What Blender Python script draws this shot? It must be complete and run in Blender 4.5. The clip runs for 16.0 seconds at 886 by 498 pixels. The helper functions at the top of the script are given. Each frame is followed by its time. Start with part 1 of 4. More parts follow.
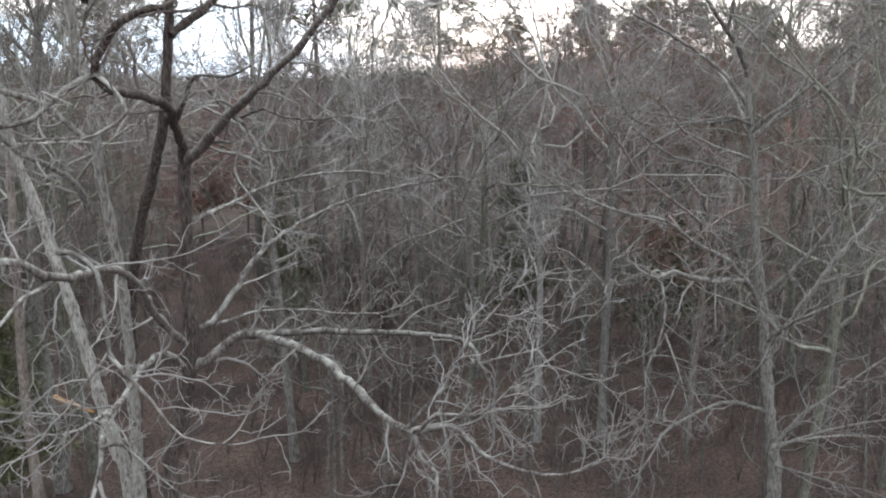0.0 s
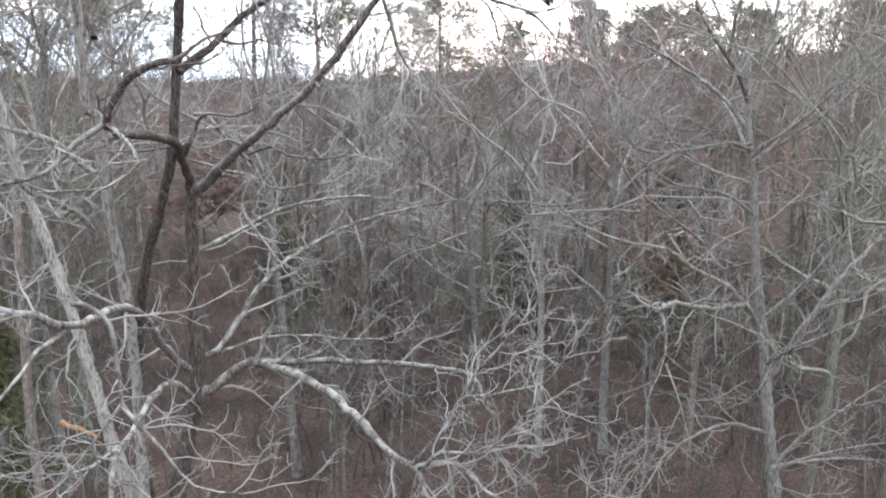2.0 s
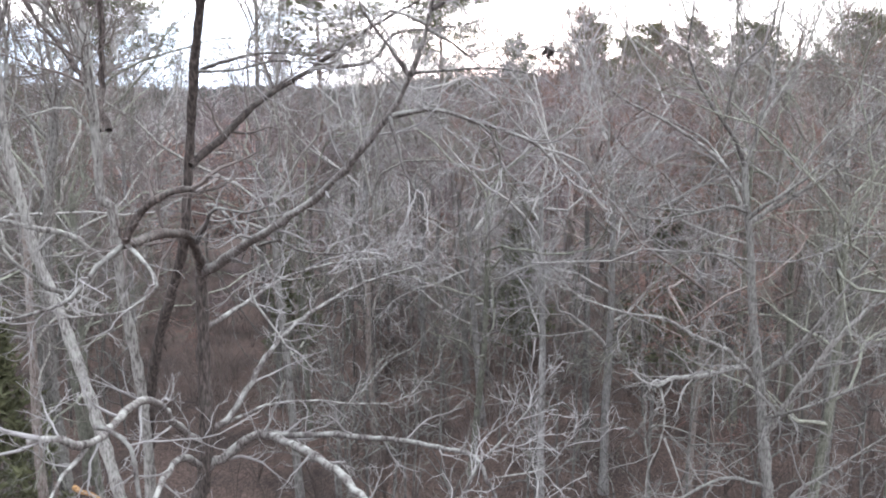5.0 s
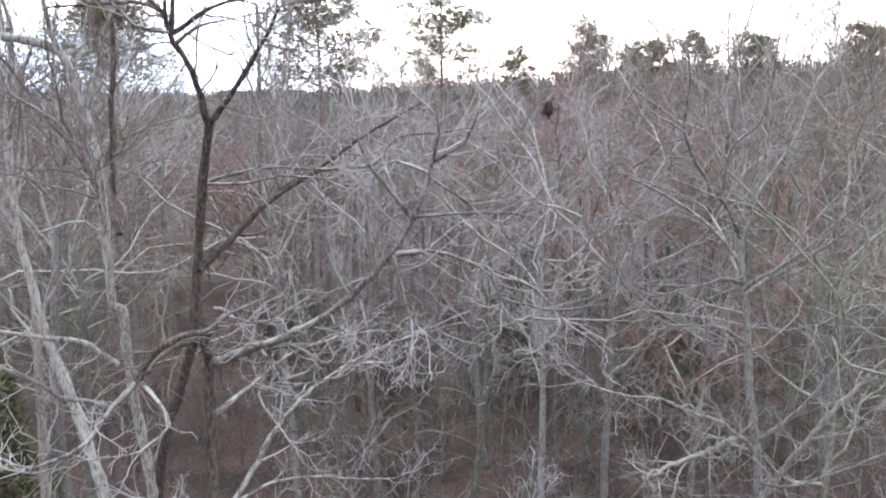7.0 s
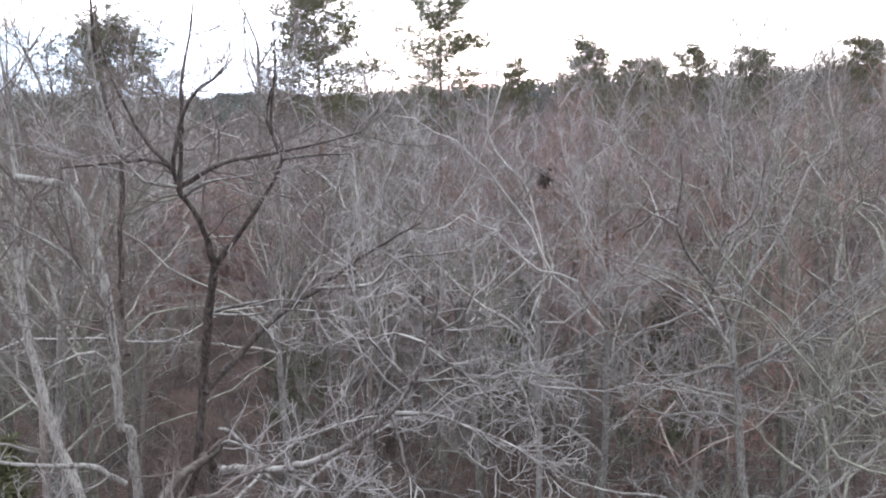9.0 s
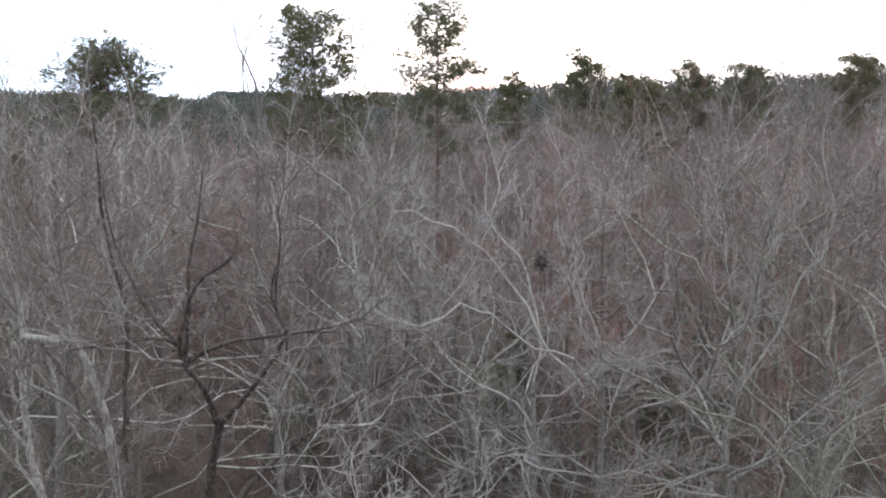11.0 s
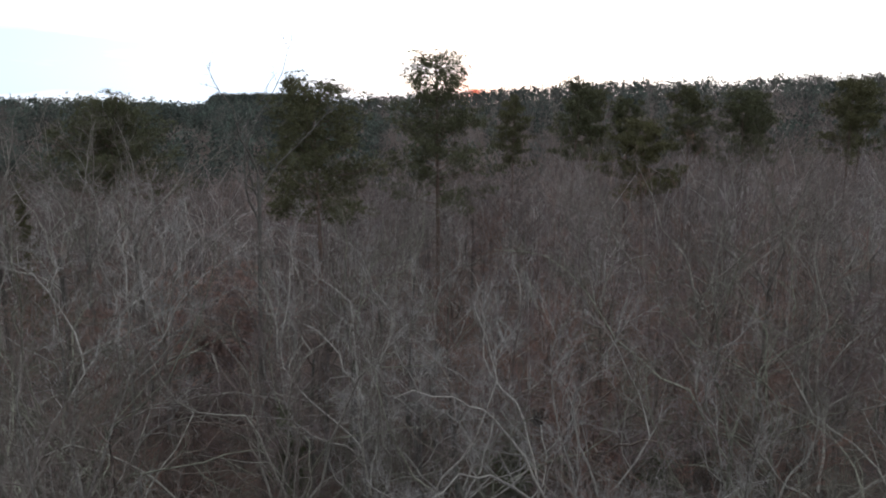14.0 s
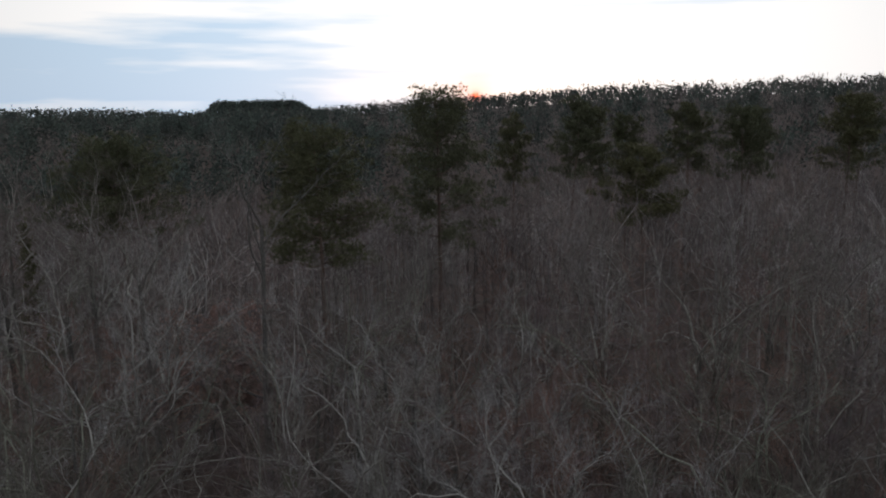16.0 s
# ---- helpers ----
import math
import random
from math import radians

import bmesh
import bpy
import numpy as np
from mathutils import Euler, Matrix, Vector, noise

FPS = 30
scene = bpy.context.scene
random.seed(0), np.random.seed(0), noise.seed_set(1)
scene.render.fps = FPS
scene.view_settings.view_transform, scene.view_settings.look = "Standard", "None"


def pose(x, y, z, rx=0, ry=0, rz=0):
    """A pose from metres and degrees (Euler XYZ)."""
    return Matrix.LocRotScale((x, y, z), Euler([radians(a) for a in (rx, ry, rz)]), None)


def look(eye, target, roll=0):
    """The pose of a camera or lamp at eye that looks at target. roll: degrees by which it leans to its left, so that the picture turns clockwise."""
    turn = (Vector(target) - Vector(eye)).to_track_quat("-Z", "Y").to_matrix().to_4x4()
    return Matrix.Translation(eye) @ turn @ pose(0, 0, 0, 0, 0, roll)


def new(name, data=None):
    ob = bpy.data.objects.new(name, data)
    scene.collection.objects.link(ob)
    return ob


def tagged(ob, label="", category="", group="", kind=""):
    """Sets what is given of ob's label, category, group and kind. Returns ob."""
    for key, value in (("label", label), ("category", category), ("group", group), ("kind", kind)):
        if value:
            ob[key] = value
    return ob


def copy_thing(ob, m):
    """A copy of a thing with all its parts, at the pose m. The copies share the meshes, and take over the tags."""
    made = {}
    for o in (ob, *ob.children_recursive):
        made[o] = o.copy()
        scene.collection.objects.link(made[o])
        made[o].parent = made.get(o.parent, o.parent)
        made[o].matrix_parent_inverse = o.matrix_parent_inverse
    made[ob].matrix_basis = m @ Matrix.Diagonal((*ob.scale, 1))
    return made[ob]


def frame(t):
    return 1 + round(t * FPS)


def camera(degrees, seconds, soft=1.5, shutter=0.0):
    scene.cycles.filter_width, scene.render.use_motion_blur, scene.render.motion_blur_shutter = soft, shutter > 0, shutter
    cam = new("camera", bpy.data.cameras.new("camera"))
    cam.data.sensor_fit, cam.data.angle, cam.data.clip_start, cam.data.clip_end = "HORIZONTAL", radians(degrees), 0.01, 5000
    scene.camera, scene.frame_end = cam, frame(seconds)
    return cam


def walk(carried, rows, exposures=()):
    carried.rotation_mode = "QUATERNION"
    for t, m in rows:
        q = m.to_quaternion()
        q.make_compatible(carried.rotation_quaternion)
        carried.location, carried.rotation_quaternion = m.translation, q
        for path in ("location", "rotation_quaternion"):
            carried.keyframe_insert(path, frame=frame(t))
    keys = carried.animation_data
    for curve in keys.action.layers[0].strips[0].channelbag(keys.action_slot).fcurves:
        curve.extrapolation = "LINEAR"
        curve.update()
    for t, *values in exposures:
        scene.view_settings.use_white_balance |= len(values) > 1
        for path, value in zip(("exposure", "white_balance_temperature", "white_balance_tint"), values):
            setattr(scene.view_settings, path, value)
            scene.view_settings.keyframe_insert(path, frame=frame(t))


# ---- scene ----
# ---- camera: a slow climb out of the wood, nearly straight up ----
PATH = [
    (0.0, pose(0.000, 0.000, 9.000, 79.000, 0.000, 0.000)),
    (0.5, pose(-0.015, -0.025, 9.074, 79.041, 0.026, 0.023)),
    (1.0, pose(-0.030, -0.045, 9.174, 79.065, 0.013, 0.027)),
    (1.5, pose(-0.046, -0.054, 9.312, 79.062, -0.034, 0.019)),
    (2.0, pose(-0.052, -0.042, 9.432, 79.065, -0.102, 0.014)),
    (2.5, pose(-0.053, -0.021, 9.550, 79.104, -0.153, 0.008)),
    (3.0, pose(-0.058, -0.019, 9.700, 79.137, -0.141, 0.025)),
    (3.5, pose(-0.067, -0.042, 9.854, 79.217, -0.101, 0.051)),
    (4.0, pose(-0.074, -0.082, 10.032, 79.329, -0.043, 0.078)),
    (6.5, pose(-0.120, -0.166, 11.427, 79.648, 0.049, 0.045)),
    (7.0, pose(-0.105, -0.171, 11.799, 79.698, 0.101, 0.098)),
    (7.5, pose(-0.097, -0.191, 12.138, 79.752, 0.137, 0.101)),
    (8.0, pose(-0.093, -0.209, 12.519, 79.812, 0.133, 0.081)),
    (8.5, pose(-0.087, -0.211, 12.974, 79.844, 0.088, 0.067)),
    (9.0, pose(-0.085, -0.210, 13.451, 79.840, 0.030, 0.051)),
    (11.5, pose(-0.192, 0.006, 16.095, 79.748, -0.534, -0.264)),
    (12.0, pose(-0.217, 0.043, 16.756, 79.746, -0.515, -0.292)),
    (12.5, pose(-0.210, 0.069, 17.433, 79.753, -0.498, -0.307)),
    (13.0, pose(-0.183, 0.092, 18.172, 79.738, -0.407, -0.282)),
    (13.5, pose(-0.157, 0.125, 18.913, 79.706, -0.278, -0.261)),
    (14.0, pose(-0.135, 0.156, 19.603, 79.677, -0.157, -0.232)),
    (14.5, pose(-0.129, 0.200, 20.224, 79.684, 0.001, -0.215)),
    (15.0, pose(-0.132, 0.209, 20.803, 79.736, 0.175, -0.201)),
    (15.5, pose(-0.126, 0.217, 21.400, 79.824, 0.360, -0.197)),
    (16.0, pose(-0.121, 0.225, 22.006, 79.913, 0.557, -0.202)),
]
# seconds, stops, white balance
EXPOSURES = [(0.0, 1.56, 6480, 9), (0.6, 2.1, 6430, 9), (1.5, 2.12, 6380, 10), (3.5, 2.18, 6300, 13), (7.0, 2.1, 6250, 15), (9.0, 1.84, 6280, 16), (11.5, 1.3, 6450, 12),
             (12.5, 0.95, 6500, 10), (13.5, 0.4, 6500, 10), (14.5, 0.0, 6450, 10), (15.0, -0.18, 6400, 10), (16.0, -0.65, 6400, 10)]
cam = camera(60.0, 16.0, soft=2.0)
walk(cam, PATH, EXPOSURES)

# ---- world, sun ----
SUN_AZ, SUN_EL = 2.6, 1.15          # degrees right of the y axis, degrees up
sun_dir = Vector((math.sin(radians(SUN_AZ)) * math.cos(radians(SUN_EL)),
                  math.cos(radians(SUN_AZ)) * math.cos(radians(SUN_EL)), math.sin(radians(SUN_EL))))


class Nodes:
    """A short way to write node trees."""

    def __init__(self, tree):
        self.tree = tree
        tree.nodes.clear()

    def add(self, kind, **values):
        node = self.tree.nodes.new(kind)
        for key, value in values.items():
            setattr(node, key, value)
        return node

    def link(self, a, b):
        self.tree.links.new(a, b)

    def put(self, socket, value):
        if isinstance(value, bpy.types.NodeSocket):
            self.link(value, socket)
        elif value is not None:
            socket.default_value = value

    def math(self, op, a, b=None, c=None, clamp=False):
        node = self.add("ShaderNodeMath", operation=op, use_clamp=clamp)
        for i, v in enumerate((a, b, c)):
            self.put(node.inputs[i], v)
        return node.outputs[0]

    def mix(self, fac, a, b, blend="MIX"):
        node = self.add("ShaderNodeMix", data_type="RGBA", blend_type=blend)
        self.put(node.inputs["Factor"], fac)
        self.put(node.inputs[6], a)
        self.put(node.inputs[7], b)
        return node.outputs[2]

    def ramp(self, fac, *stops):
        node = self.add("ShaderNodeValToRGB")
        e = node.color_ramp.elements
        while len(e) < len(stops):
            e.new(0.5)
        for i, (at, colour) in enumerate(stops):
            e[i].position = at
            e[i].color = (*colour, 1) if len(colour) == 3 else colour
        self.put(node.inputs[0], fac)
        return node.outputs[0]

    def noise(self, vector, scale, detail=4.0, rough=0.55):
        node = self.add("ShaderNodeTexNoise")
        self.put(node.inputs["Vector"], vector)
        node.inputs["Scale"].default_value = scale
        node.inputs["Detail"].default_value = detail
        node.inputs["Roughness"].default_value = rough
        return node.outputs[0]


def g(v):
    return (v, v, v)


world = bpy.data.worlds.new("evening_sky")
scene.world = world
world.use_nodes = True
n = Nodes(world.node_tree)
coord = n.add("ShaderNodeTexCoord").outputs["Generated"]
sky = n.add("ShaderNodeTexSky", sky_type="NISHITA", sun_disc=False, sun_elevation=radians(4.0),
            sun_rotation=radians(SUN_AZ), air_density=1.2, dust_density=1.5)
clear = n.add("ShaderNodeBackground")
n.link(sky.outputs[0], clear.inputs[0])
clear.inputs[1].default_value = 0.15
sep = n.add("ShaderNodeSeparateXYZ")
n.link(coord, sep.inputs[0])
# long, flat cloud banks, stretched sideways, thickest low on the southern side
scale = n.add("ShaderNodeMapping")
scale.inputs["Scale"].default_value = (1.0, 1.0, 11.0)
scale.inputs["Location"].default_value = (0.35, 0.0, 0.1)
n.link(coord, scale.inputs[0])
banks = n.noise(scale.outputs[0], 3.2, 6.0, 0.5)
south = n.math("SMOOTH_MIN", n.math("MULTIPLY_ADD", sep.outputs[0], -1.2, 0.02), 0.24, 0.1)
low = n.ramp(sep.outputs[2], (0.075, g(1.0)), (0.125, g(0.0)))
cover = n.ramp(n.math("MULTIPLY_ADD", south, low, banks), (0.48, g(0.0)), (0.72, g(1.0)))
# bright thin cloud towards the sunset, blue-grey cloud away from it
dot = n.add("ShaderNodeVectorMath", operation="DOT_PRODUCT")
n.link(coord, dot.inputs[0])
dot.inputs[1].default_value = sun_dir
toward = n.math("MULTIPLY_ADD", dot.outputs["Value"], 0.5, 0.5)
glow = n.math("POWER", toward, 6.0)
veil = n.mix(glow, (0.58, 0.60, 0.64, 1), (1.95, 1.92, 1.90, 1))
dark = n.mix(glow, (0.42, 0.45, 0.52, 1), (0.95, 1.28, 1.62, 1))
cloud = n.mix(cover, veil, dark)
# the last of the sun, a small red spot at the ridge with a faint pink glow round it
spot = n.math("POWER", n.math("MAXIMUM", dot.outputs["Value"], 0.0), 60000.0)
halo = n.math("POWER", n.math("MAXIMUM", dot.outputs["Value"], 0.0), 2500.0)
cloud = n.mix(n.math("MULTIPLY", halo, 0.6), cloud, (1.9, 1.0, 0.95, 1))
cloud = n.mix(n.math("MULTIPLY", spot, 1.0, clamp=True), cloud, (3.0, 0.30, 0.18, 1))
overcast = n.add("ShaderNodeBackground")
n.link(cloud, overcast.inputs[0])
overcast.inputs[1].default_value = 1.0
both = n.add("ShaderNodeMixShader")
both.inputs[0].default_value = 0.93
n.link(clear.outputs[0], both.inputs[1])
n.link(overcast.outputs[0], both.inputs[2])
n.link(both.outputs[0], n.add("ShaderNodeOutputWorld").inputs[0])

sun = new("sun", bpy.data.lights.new("sun", "SUN"))
sun.data.energy, sun.data.angle, sun.data.color = 0.5, radians(10), (1.0, 0.62, 0.42)
sun.matrix_world = look(sun_dir * 50, (0, 0, 0))


# ---- materials ----
def surface(name, build, rough=0.9, bump=0.0, bump_scale=30.0):
    m = bpy.data.materials.new(name)
    m.use_nodes = True
    k = Nodes(m.node_tree)
    bsdf = k.add("ShaderNodeBsdfPrincipled")
    bsdf.inputs["Roughness"].default_value = rough
    bsdf.inputs["Specular IOR Level"].default_value = 0.25
    obj = k.add("ShaderNodeTexCoord").outputs["Object"]
    k.put(bsdf.inputs["Base Color"], build(k, obj))
    if bump:
        b = k.add("ShaderNodeBump")
        b.inputs["Strength"].default_value = bump
        b.inputs["Distance"].default_value = 0.02
        k.link(k.noise(obj, bump_scale, 5.0, 0.65), b.inputs["Height"])
        k.link(b.outputs[0], bsdf.inputs["Normal"])
    k.link(bsdf.outputs[0], k.add("ShaderNodeOutputMaterial").inputs[0])
    return m


def bark_look(light, mid, dark, lichen, amount):
    def build(k, obj):
        stretch = k.add("ShaderNodeMapping")
        stretch.inputs["Scale"].default_value = (1.0, 1.0, 0.22)
        k.link(obj, stretch.inputs[0])
        furrow = k.ramp(k.noise(stretch.outputs[0], 34.0, 5.0, 0.6), (0.36, dark), (0.52, mid), (0.68, light))
        blotch = k.ramp(k.noise(obj, 5.0, 5.0, 0.6), (0.44, g(0.0)), (0.6, g(1.0)))
        # lichen keeps to upward faces, which also paints in pale sky-lit tops of limbs
        nz = k.add("ShaderNodeSeparateXYZ")
        k.link(k.add("ShaderNodeNewGeometry").outputs["Normal"], nz.inputs[0])
        upper = k.math("MULTIPLY_ADD", nz.outputs[2], 0.85, 0.35, clamp=True)
        colour = k.mix(k.math("MULTIPLY", k.math("MULTIPLY", blotch, upper), amount), furrow, (*lichen, 1))
        tone = k.math("MULTIPLY_ADD", k.add("ShaderNodeObjectInfo").outputs["Random"], 0.5, 0.75)
        shade = k.add("ShaderNodeCombineColor")
        for i in range(3):
            k.link(tone, shade.inputs[i])
        return k.mix(1.0, colour, shade.outputs[0], "MULTIPLY")
    return build


def twig_look(a, b, c):
    def build(k, obj):
        rnd = k.add("ShaderNodeObjectInfo").outputs["Random"]
        tone = k.ramp(rnd, (0.0, a), (0.5, b), (1.0, c))
        grain = k.ramp(k.noise(obj, 2.2, 4.0, 0.6), (0.3, g(0.62)), (0.7, g(1.35)))
        return k.mix(1.0, tone, grain, "MULTIPLY")
    return build


def island_look(*stops):
    """Tones that change a little from twig to twig and more from crown to crown."""
    def build(k, obj):
        cell = k.add("ShaderNodeTexVoronoi", voronoi_dimensions="2D")
        cell.inputs["Scale"].default_value = 0.17
        k.link(obj, cell.inputs["Vector"])
        part_of = k.add("ShaderNodeSeparateColor")
        k.link(cell.outputs["Color"], part_of.inputs[0])
        one = k.add("ShaderNodeNewGeometry").outputs["Random Per Island"]
        tone = k.ramp(k.math("MULTIPLY_ADD", one, 0.3, k.math("MULTIPLY", part_of.outputs[0], 0.7)), *stops)
        patch = k.ramp(part_of.outputs[1], (0.0, g(0.6)), (0.5, g(1.0)), (1.0, g(1.5)))
        broad = k.ramp(k.noise(obj, 0.05, 3.0, 0.6), (0.36, g(0.7)), (0.64, g(1.3)))
        return k.mix(1.0, k.mix(1.0, tone, patch, "MULTIPLY"), broad, "MULTIPLY")
    return build


def litter_look(k, obj):
    leaf = k.add("ShaderNodeTexVoronoi")
    leaf.inputs["Scale"].default_value = 22.0
    k.link(obj, leaf.inputs["Vector"])
    tone = k.ramp(leaf.outputs["Color"], (0.1, (0.05, 0.039, 0.034)), (0.5, (0.085, 0.066, 0.057)), (0.9, (0.155, 0.12, 0.104)))
    patch = k.ramp(k.noise(obj, 0.35, 5.0, 0.6), (0.35, (0.55, 0.55, 0.55)), (0.65, (1.25, 1.15, 1.1)))
    return k.mix(1.0, tone, patch, "MULTIPLY")


GREY = surface("grey_bark", bark_look((0.21, 0.203, 0.188), (0.14, 0.132, 0.122), (0.052, 0.046, 0.042), (0.25, 0.265, 0.235), 0.7), 0.92, 0.6, 40)
DARK = surface("dark_furrowed_bark", bark_look((0.17, 0.14, 0.125), (0.085, 0.07, 0.063), (0.03, 0.025, 0.022), (0.27, 0.27, 0.24), 0.3), 0.92, 0.8, 40)
OAK = surface("lichened_oak_bark", bark_look((0.257, 0.237, 0.23), (0.15, 0.135, 0.125), (0.05, 0.043, 0.04), (0.43, 0.44, 0.40), 0.9), 0.92, 0.8, 40)
PALE = surface("pale_grey_bark", bark_look((0.36, 0.35, 0.325), (0.25, 0.24, 0.222), (0.08, 0.073, 0.066), (0.39, 0.405, 0.36), 0.75), 0.92, 0.8, 40)
WHITE = surface("whitish_bark", bark_look((0.30, 0.292, 0.277), (0.215, 0.208, 0.197), (0.085, 0.078, 0.074), (0.31, 0.318, 0.295), 0.6), 0.9, 0.5, 40)
BROWN = surface("brownish_bark", bark_look((0.270, 0.234, 0.23), (0.19, 0.16, 0.14), (0.075, 0.06, 0.052), (0.36, 0.36, 0.31), 0.5), 0.92, 0.6, 40)
SPLIT = surface("split_wood", bark_look((0.55, 0.36, 0.18), (0.42, 0.25, 0.11), (0.22, 0.12, 0.06), (0.4, 0.33, 0.22), 0.3), 0.85, 0.6, 40)
TWIG_PALE = surface("pale_twigs", twig_look((0.32, 0.31, 0.295), (0.25, 0.24, 0.23), (0.38, 0.37, 0.36)), 0.9)
TWIG_WHITE = surface("whitish_twigs", twig_look((0.37, 0.36, 0.355), (0.32, 0.31, 0.305), (0.42, 0.41, 0.40)), 0.9)
TWIG = surface("grey_brown_twigs", twig_look((0.13, 0.11, 0.10), (0.165, 0.14, 0.128), (0.21, 0.19, 0.176)), 0.9)
TWIG_GREY = surface("grey_twigs", twig_look((0.24, 0.235, 0.22), (0.28, 0.272, 0.255), (0.32, 0.312, 0.295)), 0.9)
LIMB_PALE = surface("pale_lichened_limbs", bark_look((0.40, 0.385, 0.352), (0.295, 0.282, 0.255), (0.12, 0.108, 0.098), (0.42, 0.43, 0.375), 0.7), 0.92, 0.6, 40)
LIMB_WHITE = surface("whitish_limbs", bark_look((0.54, 0.525, 0.495), (0.43, 0.415, 0.39), (0.18, 0.17, 0.16), (0.53, 0.54, 0.49), 0.6), 0.92, 0.5, 40)
LIMB_BROWN = surface("brownish_limbs", bark_look((0.34, 0.285, 0.255), (0.24, 0.195, 0.175), (0.10, 0.078, 0.068), (0.38, 0.37, 0.32), 0.5), 0.92, 0.6, 40)
LIMB_OLIVE = surface("olive_lichened_limbs", bark_look((0.36, 0.365, 0.30), (0.26, 0.263, 0.215), (0.10, 0.095, 0.076), (0.39, 0.415, 0.33), 0.8), 0.92, 0.6, 40)
OLIVE = surface("olive_lichened_bark", bark_look((0.21, 0.214, 0.175), (0.14, 0.14, 0.113), (0.055, 0.051, 0.041), (0.26, 0.276, 0.22), 0.8), 0.92, 0.6, 40)
TWIG_OLIVE = surface("olive_grey_twigs", twig_look((0.15, 0.148, 0.123), (0.175, 0.172, 0.143), (0.205, 0.20, 0.168)), 0.9)
TWIG_PLUM = surface("purplish_twigs", twig_look((0.19, 0.15, 0.155), (0.23, 0.185, 0.19), (0.17, 0.13, 0.135)), 0.9)
TWIG_RED = surface("reddish_twigs", twig_look((0.20, 0.12, 0.098), (0.25, 0.15, 0.125), (0.29, 0.185, 0.155)), 0.9)
WOOD_FAR = surface("distant_bark", island_look((0.0, (0.28, 0.262, 0.25)), (0.4, (0.165, 0.145, 0.135)), (0.7, (0.225, 0.20, 0.19)), (1.0, (0.19, 0.15, 0.138))), 0.95)
PINE_BARK = surface("pine_bark", bark_look((0.30, 0.22, 0.18), (0.19, 0.135, 0.11), (0.07, 0.05, 0.045), (0.3, 0.3, 0.28), 0.3), 0.92, 0.7, 25)
NEEDLE = surface("pine_needles", twig_look((0.10, 0.112, 0.066), (0.112, 0.12, 0.066), (0.128, 0.124, 0.06)), 0.7)
# bluer than the near needles: distance haze is mixed into the base colour
NEEDLE_HAZE = surface("haze_tinted_needles", island_look((0.0, (0.08, 0.108, 0.095)), (0.6, (0.092, 0.115, 0.10)), (1.0, (0.105, 0.115, 0.095))), 0.8)
RUST_LEAF = surface("dead_leaves", twig_look((0.41, 0.28, 0.24), (0.44, 0.30, 0.26), (0.39, 0.265, 0.23)), 0.8)
BRUSH = surface("dark_brush_stems", island_look((0.0, (0.15, 0.128, 0.115)), (0.5, (0.11, 0.092, 0.083)), (1.0, (0.19, 0.155, 0.138))), 0.95)
LITTER = surface("leaf_litter", litter_look, 0.95, 0.8, 12)


# ---- mesh tools ----
def tubes(polys, sides):
    """Vertices and quads of tapered tubes; polys: (points, radii)."""
    groups, verts, faces, base = {}, [], [], 0
    for pts, rad in polys:
        groups.setdefault(len(pts), []).append((pts, rad))
    ang = np.arange(sides) * 2 * np.pi / sides
    for count, items in groups.items():
        p = np.array([i[0] for i in items], float)
        r = np.array([i[1] for i in items], float)
        d = np.gradient(p, axis=1)
        d /= np.linalg.norm(d, axis=2, keepdims=True) + 1e-9
        ref = np.where(np.abs(d[:, :1, 2:3]) > 0.85, [[[1.0, 0, 0]]], [[[0, 0, 1.0]]])
        u = np.cross(d, ref)
        u /= np.linalg.norm(u, axis=2, keepdims=True) + 1e-9
        v = np.cross(d, u)
        ring = p[:, :, None, :] + r[:, :, None, None] * (np.cos(ang)[:, None] * u[:, :, None, :] + np.sin(ang)[:, None] * v[:, :, None, :])
        verts.append(ring.reshape(-1, 3))
        b = base + (np.arange(len(items)) * count * sides)[:, None, None] + (np.arange(count - 1) * sides)[None, :, None]
        i, j = np.arange(sides), (np.arange(sides) + 1) % sides
        f = np.stack([b + i, b + j, b + j + sides, b + i + sides], -1)
        faces.append(f.reshape(-1, 4))
        base += len(items) * count * sides
    if not verts:
        return np.zeros((0, 3)), np.zeros((0, 4), int)
    return np.concatenate(verts), np.concatenate(faces)


def joined(*pairs):
    verts, faces, base = [], [], 0
    for v, f in pairs:
        verts.append(v)
        faces.append(f + base)
        base += len(v)
    return np.concatenate(verts), np.concatenate(faces)


def mesh_of(name, verts, faces, material, smooth=True):
    m = bpy.data.meshes.new(name)
    k = faces.shape[1]
    m.vertices.add(len(verts))
    m.vertices.foreach_set("co", np.asarray(verts, np.float32).ravel())
    m.loops.add(faces.size)
    m.loops.foreach_set("vertex_index", faces.astype(np.int32).ravel())
    m.polygons.add(len(faces))
    m.polygons.foreach_set("loop_start", np.arange(len(faces), dtype=np.int32) * k)
    m.polygons.foreach_set("use_smooth", np.full(len(faces), smooth))
    m.materials.append(material)
    m.update(calc_edges=True)
    m.validate()
    return m


